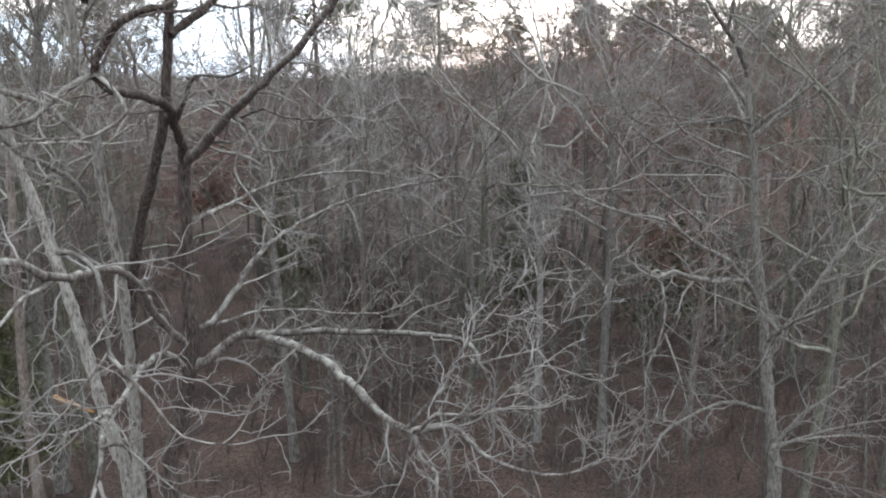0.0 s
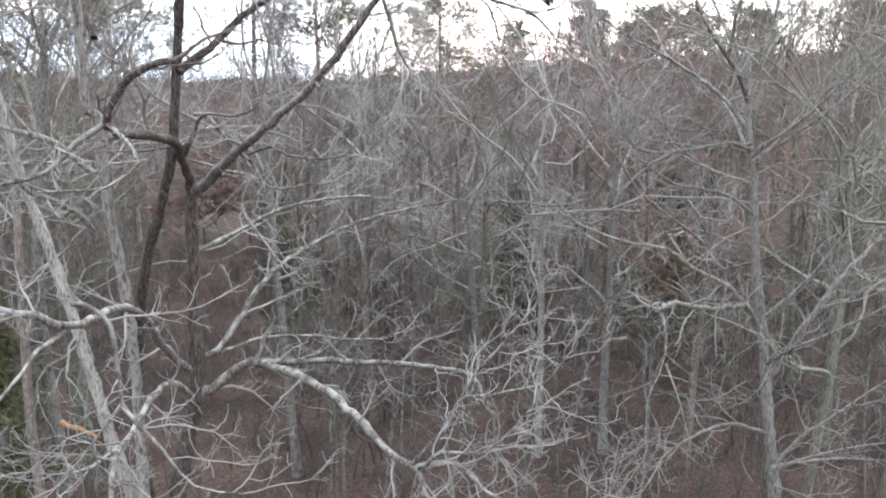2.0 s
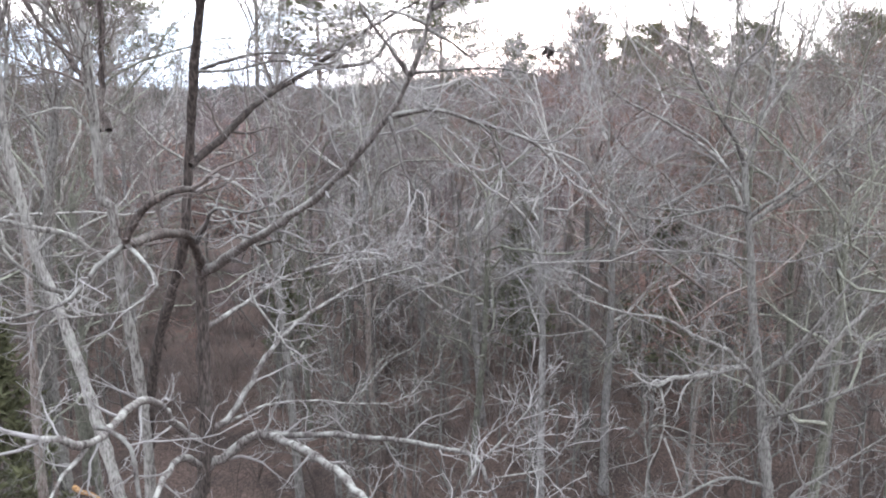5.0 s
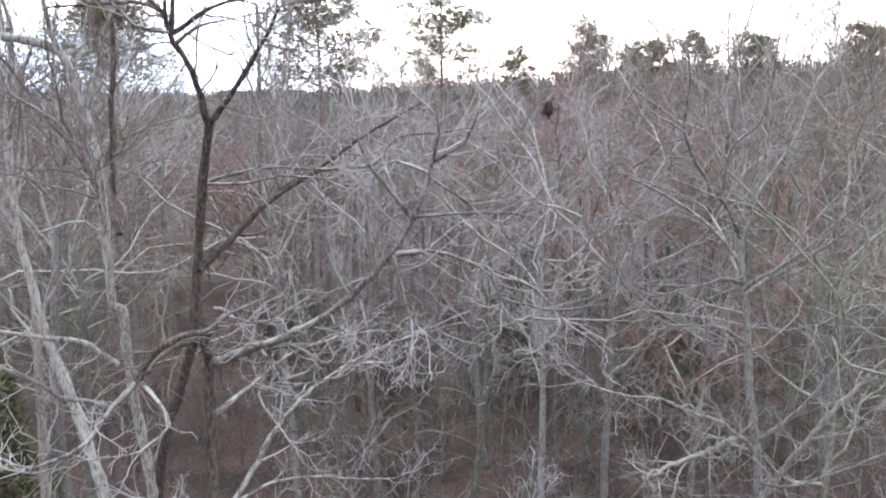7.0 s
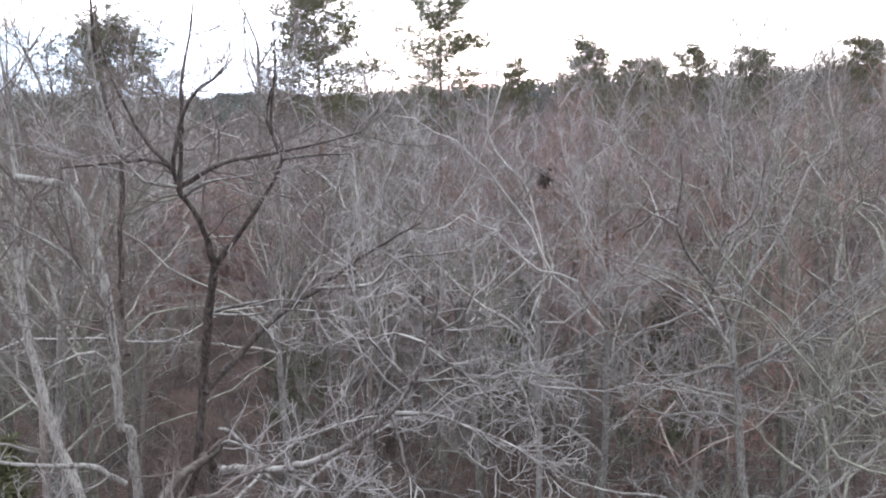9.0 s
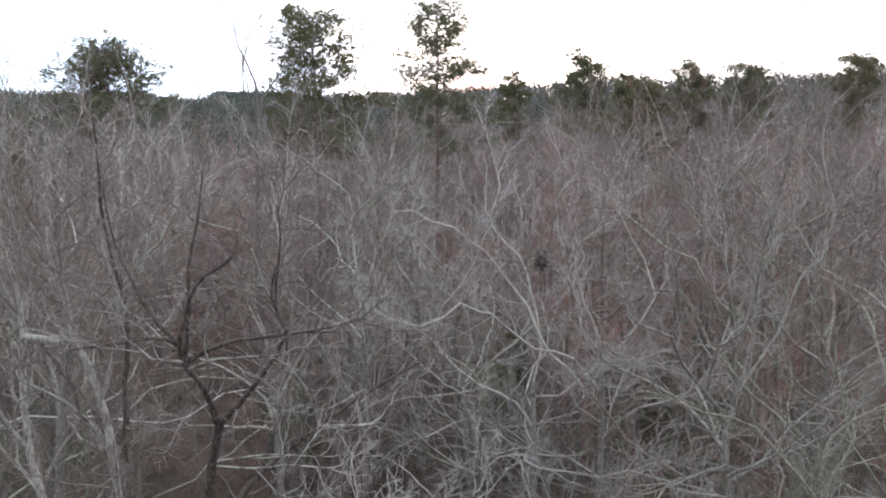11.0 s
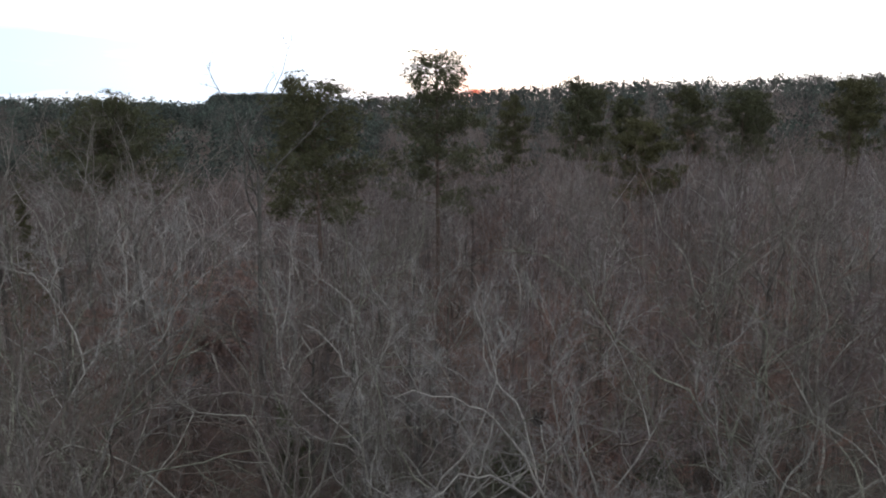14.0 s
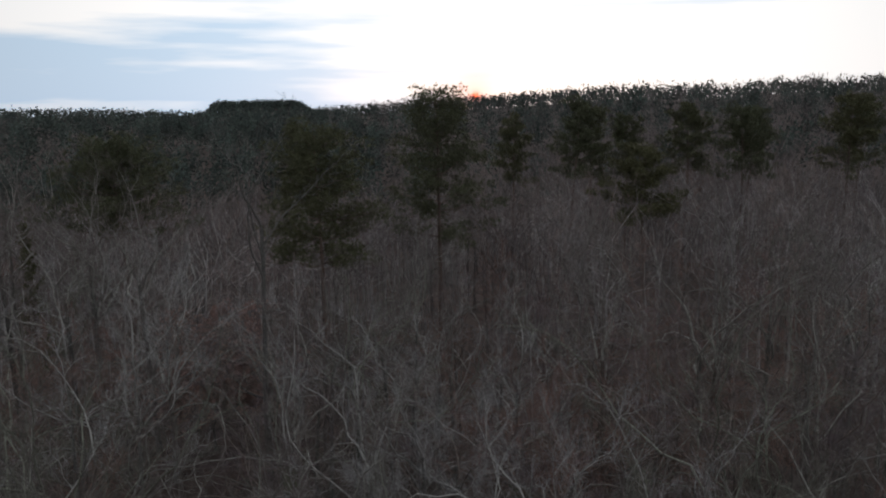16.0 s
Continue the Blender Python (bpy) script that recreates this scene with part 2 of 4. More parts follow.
def mesh_sets(name, sets, materials):
    """One mesh of several sets (vertices, faces, material slot); the faces of a set have three or four corners."""
    verts, loops, starts, slots, base, at = [], [], [], [], 0, 0
    for v, f, slot in sets:
        k = f.shape[1]
        verts.append(np.asarray(v, np.float32).reshape(-1, 3))
        loops.append((f + base).astype(np.int32).ravel())
        starts.append(at + np.arange(len(f), dtype=np.int32) * k)
        slots.append(np.full(len(f), slot, dtype=np.int32))
        base, at = base + len(v), at + f.size
    verts, loops, starts, slots = (np.concatenate(a) for a in (verts, loops, starts, slots))
    m = bpy.data.meshes.new(name)
    m.vertices.add(len(verts))
    m.vertices.foreach_set("co", verts.ravel())
    m.loops.add(len(loops))
    m.loops.foreach_set("vertex_index", loops)
    m.polygons.add(len(starts))
    m.polygons.foreach_set("loop_start", starts)
    m.polygons.foreach_set("material_index", slots)
    m.polygons.foreach_set("use_smooth", np.full(len(starts), True))
    for material in materials:
        m.materials.append(material)
    m.update(calc_edges=True)
    m.validate()
    return m


def spikes(lines, width):
    """Slim three-sided twigs that run to a point; lines: starts and ends, (k, 2, 3)."""
    a, b = lines[:, 0], lines[:, 1]
    d = b - a
    d /= np.linalg.norm(d, axis=1, keepdims=True) + 1e-9
    ref = np.where(np.abs(d[:, 2:3]) > 0.85, [[1.0, 0, 0]], [[0, 0, 1.0]])
    u = np.cross(d, ref)
    u /= np.linalg.norm(u, axis=1, keepdims=True) + 1e-9
    v = np.cross(d, u)
    verts = np.stack([a + u * width, a - u * width * 0.5 + v * width * 0.87, a - u * width * 0.5 - v * width * 0.87, b], 1).reshape(-1, 3)
    i = np.arange(len(a))[:, None] * 4
    return verts, np.concatenate([i + [0, 1, 3], i + [1, 2, 3], i + [2, 0, 3]])


def slivers(lines, width, seed=1):
    """The finest twigs, a few millimetres thick: one slim blade each, turned at random."""
    a, b = lines[:, 0], lines[:, 1]
    u = np.cross(b - a, np.random.RandomState(seed).normal(size=a.shape))
    u *= width / (np.linalg.norm(u, axis=1, keepdims=True) + 1e-9)
    return np.stack([a + u, a - u, b], 1).reshape(-1, 3), np.arange(len(a) * 3).reshape(-1, 3)


def spray(lines, count, first, angle, length, up, seed):
    """Side twigs of branches that have equally many points, (k, points, 3): their starts and ends."""
    rs = np.random.RandomState(seed)
    p = np.asarray(lines, float)
    k, m = p.shape[0], p.shape[1] - 1
    t = first + (0.999 - first) * (np.arange(count)[None, :] + rs.uniform(0, 1, (k, count))) / count
    i = np.floor(t * m).astype(int)
    row = np.arange(k)[:, None]
    a, b = p[row, i], p[row, i + 1]
    at = a + (b - a) * (t * m - i)[..., None]
    d = b - a
    d /= np.linalg.norm(d, axis=2, keepdims=True) + 1e-9
    side = np.cross(d, rs.normal(size=d.shape))
    side /= np.linalg.norm(side, axis=2, keepdims=True) + 1e-9
    w = np.radians(rs.normal(angle, 11, (k, count, 1)))
    d = d * np.cos(w) + side * np.sin(w) + [0, 0, up]
    d /= np.linalg.norm(d, axis=2, keepdims=True)
    end = at + d * length * (1.15 - 0.5 * t[..., None]) * rs.uniform(0.55, 1.3, (k, count, 1))
    return np.stack([at, end], 2).reshape(-1, 2, 3)


def part(name, data, parent, label=""):
    ob = new(name, data)
    ob.parent = parent
    return tagged(ob, label)


# ---- growing wood ----
rng = random.Random(7)


def turned(d, angle, spin):
    """d turned aside by angle, in the direction spin about it (radians)."""
    side = d.orthogonal().normalized()
    side.rotate(Matrix.Rotation(spin, 3, d))
    return (d * math.cos(angle) + side * math.sin(angle)).normalized()


def shoot(at, d, length, r0, r1, segs, wild, lift):
    """One branch as (points, radii); it wanders by wild and bends up by lift."""
    pts, rad, p, d = [at.copy()], [r0], at.copy(), d.copy()
    for i in range(segs):
        d = (d + Vector((rng.gauss(0, wild), rng.gauss(0, wild), rng.gauss(0, wild) + lift))).normalized()
        p = p + d * (length / segs)
        pts.append(p.copy())
        rad.append(r0 + (r1 - r0) * (i + 1) / segs)
    return pts, rad


def along(poly, t):
    """Point, direction and radius at the share t of a branch."""
    pts, rad = poly
    x = min(max(t, 0), 0.999) * (len(pts) - 1)
    i = int(x)
    f = x - i
    return pts[i].lerp(pts[i + 1], f), (pts[i + 1] - pts[i]).normalized(), rad[i] + (rad[i + 1] - rad[i]) * f


def offspring(poly, count, first, last, angle, length, ratio, segs, wild, lift, tip=0.004, fall=0.6, least=0.004):
    """Side branches of a branch, spread between first and last."""
    out, spin = [], rng.uniform(0, 6.28)
    for i in range(count):
        t = first + (last - first) * (i + rng.uniform(0.1, 0.9)) / count
        at, d, r = along(poly, t)
        spin += 2.4 + rng.gauss(0, 0.5)
        a = radians(rng.gauss(angle, 10))
        size = length * (1 - fall * (t - first) / max(last - first, 1e-3)) * rng.uniform(0.65, 1.25)
        r0 = max(r * ratio * rng.uniform(0.75, 1.1), least)
        out.append(shoot(at, turned(d, a, spin), size, r0, min(tip, r0), segs, wild, lift))
    return out


def bare_tree(height, girth, fork, spread, upright, limbs, twigs, fine=1.0, wild=0.12, mids=6, leaders=5, tip_count=8):
    """Polylines of a leafless tree: trunk, limbs, branches, twigs. The trunk parts into leaders at the share fork of the height."""
    lean = Vector((rng.gauss(0, 0.03), rng.gauss(0, 0.03), 1)).normalized()
    trunk = shoot(Vector((0, 0, -0.3)), lean, height * fork + 0.3, girth, girth * 0.55, 8, 0.025, 0.06)
    trunk[1][0] *= 1.5
    big = []
    end, d, r = along(trunk, 0.998)
    spin = rng.uniform(0, 6.28)
    for i in range(leaders):
        spin += 6.28 / leaders + rng.gauss(0, 0.35)
        a = radians((10 if i == 0 else rng.uniform(30, 66)) * (1.2 - 0.6 * upright))
        at, _d, _r = along(trunk, 1.0 - 0.05 * i)
        rise = (height - at.z) * rng.uniform(0.85, 1.08) / math.cos(a * 0.7)
        big.append(shoot(at, turned(Vector((0, 0, 1)), a, spin), rise, r * rng.uniform(0.5, 0.72), 0.010, 13, wild * 1.75, 0.055))
    big += offspring(trunk, limbs, 0.45, 0.95, 62 - 22 * upright, spread, 0.5, 8, wild * 1.7, 0.03 + 0.05 * upright, 0.012, 0.2, 0.024)
    mid = []
    for i, b in enumerate(big):
        mid += offspring(b, mids + (2 if i < leaders else 0), 0.22, 0.99, 42, spread * 0.50, 0.58, 3, wild * 1.7, 0.09, 0.005, 0.5, 0.011)
    seed = rng.randrange(9999)
    small = spray([[tuple(q) for q in p] for p, _r in mid], twigs, 0.15, 42, spread * 0.19 * fine, 0.2, seed)
    groups = {}
    for p, _r in big:
        groups.setdefault(len(p), []).append([tuple(q) for q in p])
    small = np.concatenate([small] + [spray(lines, twigs * 2, 0.35, 42, spread * 0.2 * fine, 0.22, seed + 2) for lines in groups.values()])
    tips = spray(small, tip_count, 0.1, 40, spread * 0.105 * fine, 0.16, seed + 1)
    return trunk, big, mid, small, tips


# ---- ground ----
def smooth(a, b, x):
    t = min(max((x - a) / (b - a), 0.0), 1.0)
    return t * t * (3 - 2 * t)


def ridge_angle(s):
    """Height of the skyline's ground over the horizon, as a slope, by the direction s = x / y."""
    return 0.004 + 0.030 * smooth(-0.5, 0.55, s) + 0.004 * math.sin(s * 9.0) + 0.006 * smooth(0.36, 0.44, s) + 0.0035 * math.exp(-((s + 0.06) / 0.12) ** 2)


def ground_height(x, y):
    d = math.hypot(x, y)
    s = x / max(y, 1.0) if y > 1 else (0.6 if x > 0 else -0.6)
    s = min(max(s, -0.8), 0.8)
    near = 0.5 * noise.noise(Vector((x * 0.05, y * 0.05, 3.1))) * smooth(6, 25, d)
    far = 0.0
    if y > 0:
        crest = 760 - 90 * smooth(-0.16, 0.02, s)
        top = 22 + crest * ridge_angle(s) - 12.5
        far = top * smooth(150, crest, d) - 7.5 * smooth(60, 160, d) * (1 - smooth(160, 420, d)) * (1 - smooth(-0.1, 0.3, s))
        far += smooth(200, 500, d) * 3.0 * noise.noise(Vector((x * 0.006, y * 0.006, 0.4)))
        # a wooded table hill far behind
        mesa = smooth(-436, -412, x * 1500 / max(d, 1)) * (1 - smooth(-275, -235, x * 1500 / max(d, 1)))
        far += 20.0 * mesa * smooth(1250, 1420, d)
        far -= 12 * smooth(800, 1100, d) * (1 - smooth(1100, 1420, d))
    return near + far


def build_ground():
    rings = [0.0] + [2.0 * 1.115 ** i for i in range(70)]
    rings = [r for r in rings if r < 900] + [900 * 1.045 ** i for i in range(36)]
    around = 240
    verts, faces = [(0, 0, ground_height(0, 0))], []
    for r in rings[1:]:
        for k in range(around):
            a = 2 * math.pi * k / around
            verts.append((r * math.sin(a), r * math.cos(a), ground_height(r * math.sin(a), r * math.cos(a))))
    bm = bmesh.new()
    vs = [bm.verts.new(v) for v in verts]
    for k in range(around):
        bm.faces.new((vs[0], vs[1 + (k + 1) % around], vs[1 + k]))
    for i in range(len(rings) - 2):
        a, b = 1 + i * around, 1 + (i + 1) * around
        for k in range(around):
            j = (k + 1) % around
            bm.faces.new((vs[a + k], vs[a + j], vs[b + j], vs[b + k]))
    bmesh.ops.recalc_face_normals(bm, faces=bm.faces)
    m = bpy.data.meshes.new("ground")
    bm.to_mesh(m)
    bm.free()
    for p in m.polygons:
        p.use_smooth = True
    m.materials.append(LITTER)
    tagged(new("ground", m), "forest floor covered with brown fallen leaves", "ground", kind="structure")


build_ground()


def tree_thing(name, label, group, wood, material, limb, twig, sides=(7, 5, 3), category="tree"):
    """A tree under an Empty at its foot: trunk, each limb with its branches, and the crown of twigs."""
    trunk, big, mid, small, tips = wood
    root = tagged(new(name), label, category, group)
    part("trunk", mesh_of("trunk", *tubes([trunk], sides[0] + 1), material), root)
    for b in big:
        part("limb", mesh_of("limb", *tubes([b], sides[1]), limb), root)
    crown = mesh_sets("crown", [(*tubes(mid, sides[2]), 0), (*spikes(small, 0.007), 1), (*slivers(tips, 0.0055), 1)], (limb, twig))
    tagged(part("crown", crown, root, "fine bare twigs"), kind="stuff")
    return root


# ---- the wood in front of the camera: bare trees ----
LOOKS = [("tall leafless tree with grey trunk and pale lichened limbs", GREY, LIMB_PALE, TWIG),
         ("leafless tree with whitish upper limbs", WHITE, LIMB_WHITE, TWIG_WHITE),
         ("leafless tree with reddish brown twigs", BROWN, LIMB_BROWN, TWIG_RED),
         ("leafless tree with brownish furrowed bark and pale limbs", BROWN, LIMB_PALE, TWIG),
         ("leafless tree with olive-grey lichened limbs", OLIVE, LIMB_OLIVE, TWIG_OLIVE),
         ("leafless tree with dull purplish twigs", GREY, LIMB_BROWN, TWIG_PLUM)]
KINDS = []
for i in range(12):
    up = (0.75, 0.4, 0.15)[(i + i // 6) % 3]
    wood = bare_tree(15.5, rng.uniform(0.11, 0.15), (0.60, 0.55, 0.5)[i % 3], (3.3, 3.8, 4.2)[i % 3], up,
                     (4, 5, 5)[i % 3], 6, 1.1, (0.14, 0.17, 0.2)[i % 3])
    label, bark, limb, twig = LOOKS[i % 6]
    KINDS.append(tree_thing("bare_tree", label, "bare trees of the wood", wood, bark, limb, twig, (7, 4, 3)))
POLES = []
for i in range(4):
    wood = bare_tree((5.0, 6.5, 8.0, 9.5)[i], rng.uniform(0.03, 0.05), 0.5, 1.9, 0.4, 5, 2, 1.2, 0.16, 1, 3, 3)
    POLES.append(tree_thing("sapling", "slender leafless sapling with a straight grey stem", "saplings of the wood", wood, GREY, GREY, TWIG_OLIVE if i % 2 else TWIG, (5, 3, 3), "sapling"))

taken = []


def free(x, y, gap):
    return all((x - a) ** 2 + (y - b) ** 2 > gap * gap for a, b in taken)


def scatter(kinds, count, near, far, gap, spread=0.72):
    first = set(kinds)
    made = tries = 0
    while made < count and tries < 20000:
        tries += 1
        y = math.sqrt(rng.uniform(near * near, far * far))
        x = rng.uniform(-spread, spread) * y
        if not free(x, y, gap) or (-0.43 < x / y < -0.25 and y < 26) or (-0.37 < x / y < -0.25 and y < 52):
            continue
        taken.append((x, y))
        k = rng.choice(kinds)
        m = pose(x, y, ground_height(x, y) - 0.05, 0, 0, rng.uniform(0, 360))
        if k in first:
            k.matrix_basis = m
            first.discard(k)
        else:
            k = copy_thing(k, m)
        k.scale = (rng.uniform(0.9, 1.2),) * 2 + (rng.uniform(0.78, 1.12),)
        made += 1


# trees that stand out, each in its own place
def stand(kind, x, y, height, turn):
    """A copy of a kind of bare tree, scaled to a height."""
    tall = 15.5
    ob = copy_thing(kind, pose(x, y, ground_height(x, y) - 0.05, 0, 0, turn))
    ob.scale = (height / tall,) * 3
    taken.append((x, y))


for kind, x, y, height, turn in [(1, 4.3, 19.4, 15.6, 20), (7, 2.5, 19.2, 15.2, 110), (4, 0.7, 20.6, 13.8, 200), (1, -2.7, 25.4, 16.8, 300),
                                 (9, -8.9, 15.6, 14.0, 60), (4, 7.8, 15.4, 14.6, 150), (3, -2.1, 21.6, 13.6, 10), (5, 4.6, 23.6, 15.8, 240),
                                 (10, 9.4, 23.6, 16.8, 90), (8, -11.4, 26.6, 13.4, 330), (4, 11.6, 24.4, 16.6, 45), (10, 10.4, 16.8, 15.0, 170),
                                 (2, 6.6, 19.4, 13.2, 280), (0, -10.8, 19.0, 14.6, 15), (7, -17.4, 33.0, 16.4, 75), (1, -14.2, 33.6, 16.0, 190),
                                 (2, 4.6, 30.5, 15.6, 33), (8, 8.2, 31.5, 15.8, 120), (2, 17.6, 44.0, 16.2, 210), (8, 21.5, 45.5, 16.6, 300), (8, -18.0, 38.0, 14.6, 20),
                                 (5, 0.8, 28.0, 15.0, 260), (11, -6.5, 36.0, 15.6, 140), (10, -4.4, 23.4, 13.8, 40), (4, -10.4, 20.6, 16.6, 0), (10, -8.7, 17.8, 16.0, 50), (4, -12.6, 23.2, 16.8, 120), (3, 14.4, 27.5, 16.8, 60), (8, 13.4, 31.0, 17.8, 15),
                                 (11, 9.8, 28.6, 17.4, 95), (0, 17.4, 34.0, 17.8, 130), (3, 11.8, 33.5, 18.0, 220), (11, 16.2, 29.5, 17.2, 310)]:
    stand(KINDS[kind], x, y, height, turn)
# taller trees whose bare tops stand against the sky
TALL = []
for i in range(3):
    wood = bare_tree(19.0, 0.19, 0.6, 3.4, 0.6, 5, 5, 1.2)
    TALL.append(tree_thing("bare_tree", "tall leafless tree with its top against the sky", "tall bare trees on the slope", wood, GREY, LIMB_PALE, TWIG))
wood = bare_tree(20.4, 0.15, 0.70, 2.4, 0.9, 3, 3, 0.9, 0.10, 4, 4, 4)
TALL.append(tree_thing("bare_tree", "tall pale leafless tree with few bare limbs", "tall bare trees on the slope", wood, GREY, GREY, TWIG_PALE))
for i, (kind, x, y, height, turn) in enumerate([(3, -9.4, 38.4, 21.6, 0), (0, -20.5, 44.6, 18.6, 40), (1, -18.5, 47.0, 19.2, 120), (2, -29.0, 50.0, 19.0, 200),
                                                (0, -32.0, 56.0, 19.6, 300), (1, -27.5, 45.0, 18.0, 20), (2, -24.5, 52.0, 19.0, 80), (0, -35.0, 49.0, 18.4, 150),
                                                (1, 12.2, 34.0, 17.6, 60), (0, 16.4, 38.0, 18.0, 210), (2, 20.0, 36.5, 17.4, 10), (1, 23.5, 43.0, 18.0, 100), (2, -21.5, 43.0, 18.4, 170)]):
    tall = 20.4 if kind == 3 else 19.0
    m = pose(x, y, ground_height(x, y) - 0.05, 0, 0, turn)
    ob = TALL[kind] if i in (0, 1, 2, 3) else copy_thing(TALL[kind], m)
    ob.matrix_basis = m
    rise = 1.09 if kind == 3 else 1.04
    ob.scale = (height / tall, height / tall, rise * height / tall)
    taken.append((x, y))
for x, y in ((-3.7, 10.7), (-4.2, 10.9), (-9.2, 17.0), (-4.9, 11.3), (-4.5, 10.4), (6.1, 14.1)):
    taken.append((x, y))
scatter(KINDS, 60, 18.0, 47.0, 3.3)
scatter(POLES, 150, 14.0, 38.0, 0.8)


# ---- low brush ----
def brush():
    """Low leafless shrubs and vines: arching stems, forks and fine ends."""
    rs = np.random.RandomState(21)
    stems = []
    for _ in range(1150):
        y = math.sqrt(rs.uniform(11.0 ** 2, 44.0 ** 2))
        x = rs.uniform(-0.68, 0.68) * y
        z, tall = ground_height(x, y), rs.uniform(0.5, 2.2) * rs.choice((0.7, 1.0, 1.5))
        for _k in range(rs.randint(3, 7)):
            a, out = rs.uniform(0, 6.28), rs.uniform(0.15, 0.6) * tall
            foot, tip = np.array((x, y, z - 0.05)), np.array((x + math.cos(a) * out, y + math.sin(a) * out, z + tall * rs.uniform(0.6, 1.0)))
            bend = foot + (tip - foot) * [0.3, 0.3, 0.55]
            stems.append((foot, bend, tip))
    stems = np.array(stems)
    side = spray(stems, 3, 0.3, 42, 0.6, 0.2, 22)
    ends = spray(side, 2, 0.3, 40, 0.3, 0.15, 23)
    tube = tubes([(p, (0.012, 0.009, 0.004)) for p in stems], 3)
    mesh = mesh_sets("underbrush", [(*tube, 0), (*slivers(side, 0.008), 0), (*slivers(ends, 0.005), 0)], (BRUSH,))
    tagged(new("underbrush", mesh), "low leafless brush over the leaf litter", "brush", kind="stuff")


brush()


# ---- pines ----
def tufts(places, size, blades, width):
    """Bundles of needles as slim triangles."""
    at = np.array([(p.x, p.y, p.z) for p, _ in places])
    rs = np.random.RandomState(len(places))
    k = len(at)
    d = rs.normal(size=(k, blades, 3)) * [1, 1, 0.75] + [0, 0, 0.45]
    d /= np.linalg.norm(d, axis=2, keepdims=True)
    side = np.cross(d, rs.normal(size=(k, blades, 3)))
    side /= np.linalg.norm(side, axis=2, keepdims=True) + 1e-9
    ln = size * rs.uniform(0.6, 1.2, (k, blades, 1))
    base = at[:, None, :] + d * ln * 0.1
    tri = np.stack([base - side * width, base + side * width, base + d * ln], 2)
    v = tri.reshape(-1, 3)
    return v, np.arange(len(v)).reshape(-1, 3)


def pine_wood(height, girth, crown, spread, limbs, dome, clump):
    """Trunk, boughs, side branches and needle places of a pine; dome: 0 tiers that narrow upwards, 1 a broad round top."""
    trunk = shoot(Vector((0, 0, -0.3)), Vector((rng.gauss(0, 0.015), rng.gauss(0, 0.015), 1)).normalized(), height, girth, 0.03, 10, 0.015, 0.05)
    big, mid, places = [], [], []
    spin = rng.uniform(0, 6.28)
    for i in range(limbs):
        t = crown + (0.985 - crown) * ((i + rng.uniform(0, 1)) / limbs) ** (0.85 if dome > 0.5 else 1.0)
        at, d, r = along(trunk, t)
        spin += 2.4 + rng.gauss(0, 0.4)
        share = (t - crown) / (1 - crown)
        profile = (1 - dome) * (1.02 - 0.72 * share) + dome * math.sqrt(max(1 - (max(share, 0.0) * 0.97) ** 2.2, 0.05))
        reach = spread * profile * rng.choice((0.55, 0.8, 1.0, 1.1)) * rng.uniform(0.85, 1.1)
        a = radians(88 - (15 + 15 * dome) * share + rng.gauss(0, 7))
        b = shoot(at, turned(d, a, spin), reach, max(r * 0.4, 0.025), 0.015, 5, 0.08, 0.05)
        big.append(b)
        for share in (0.35, 0.5, 0.65, 0.78, 0.9, 1.0):
            if share * reach < 0.9 and share < 1.0:
                continue
            c, _d, _r = along(b, share)
            c = c + Vector((rng.gauss(0, 0.4), rng.gauss(0, 0.4), rng.uniform(-0.15, 0.45)))
            wide = rng.uniform(0.6, 1.0) * (0.6 + 0.08 * spread)
            for _ in range(clump):
                v = Vector((rng.gauss(0, 1), rng.gauss(0, 1), rng.gauss(0, 1))).normalized() * rng.uniform(0.5, 1.0)
                places.append((c + Vector((v.x * wide, v.y * wide, v.z * wide * 0.6 + 0.05)), v))
    return trunk, big, mid, places


def pine_thing(label, x, y, top, girth, crown, spread, limbs, dome=0.3, clump=6, blades=8, size=0.42, width=0.03, group="pines above the bare wood"):
    z = ground_height(x, y)
    trunk, big, mid, places = pine_wood(top - z, girth, crown, spread, limbs, dome, clump)
    root = tagged(new("pine_tree"), label, "pine tree", group)
    part("trunk", mesh_of("trunk", *tubes([trunk], 8), PINE_BARK), root)
    for b in big:
        part("bough", mesh_of("bough", *tubes([b], 4), PINE_BARK), root)
    tagged(part("needle_foliage", mesh_of("needle_foliage", *tufts(places, size, blades, width), NEEDLE, False), root, "green needle tufts in loose clumps"), kind="stuff")
    root.location = (x, y, z)
    taken.append((x, y))
    return root


pine_thing("tall pine with open green crown tiers", -0.27, 61.6, 23.5, 0.26, 0.52, 4.9, 58, 0.6, 20, 8, 0.26, 0.022)
pine_thing("pine with yellowish green crown behind bare branches", -7.6, 46.9, 21.0, 0.24, 0.60, 4.2, 56, 0.75, 20, 7, 0.26, 0.022)
pine_thing("broad-crowned green pine above the bare wood", -24.0, 58.5, 19.2, 0.27, 0.68, 5.4, 58, 0.97, 20, 7, 0.27, 0.024)
pine_thing("green pine half sunk in bare treetops", 20.9, 78.0, 17.8, 0.22, 0.60, 4.2, 28, 0.9, 22, 6, 0.36, 0.042)


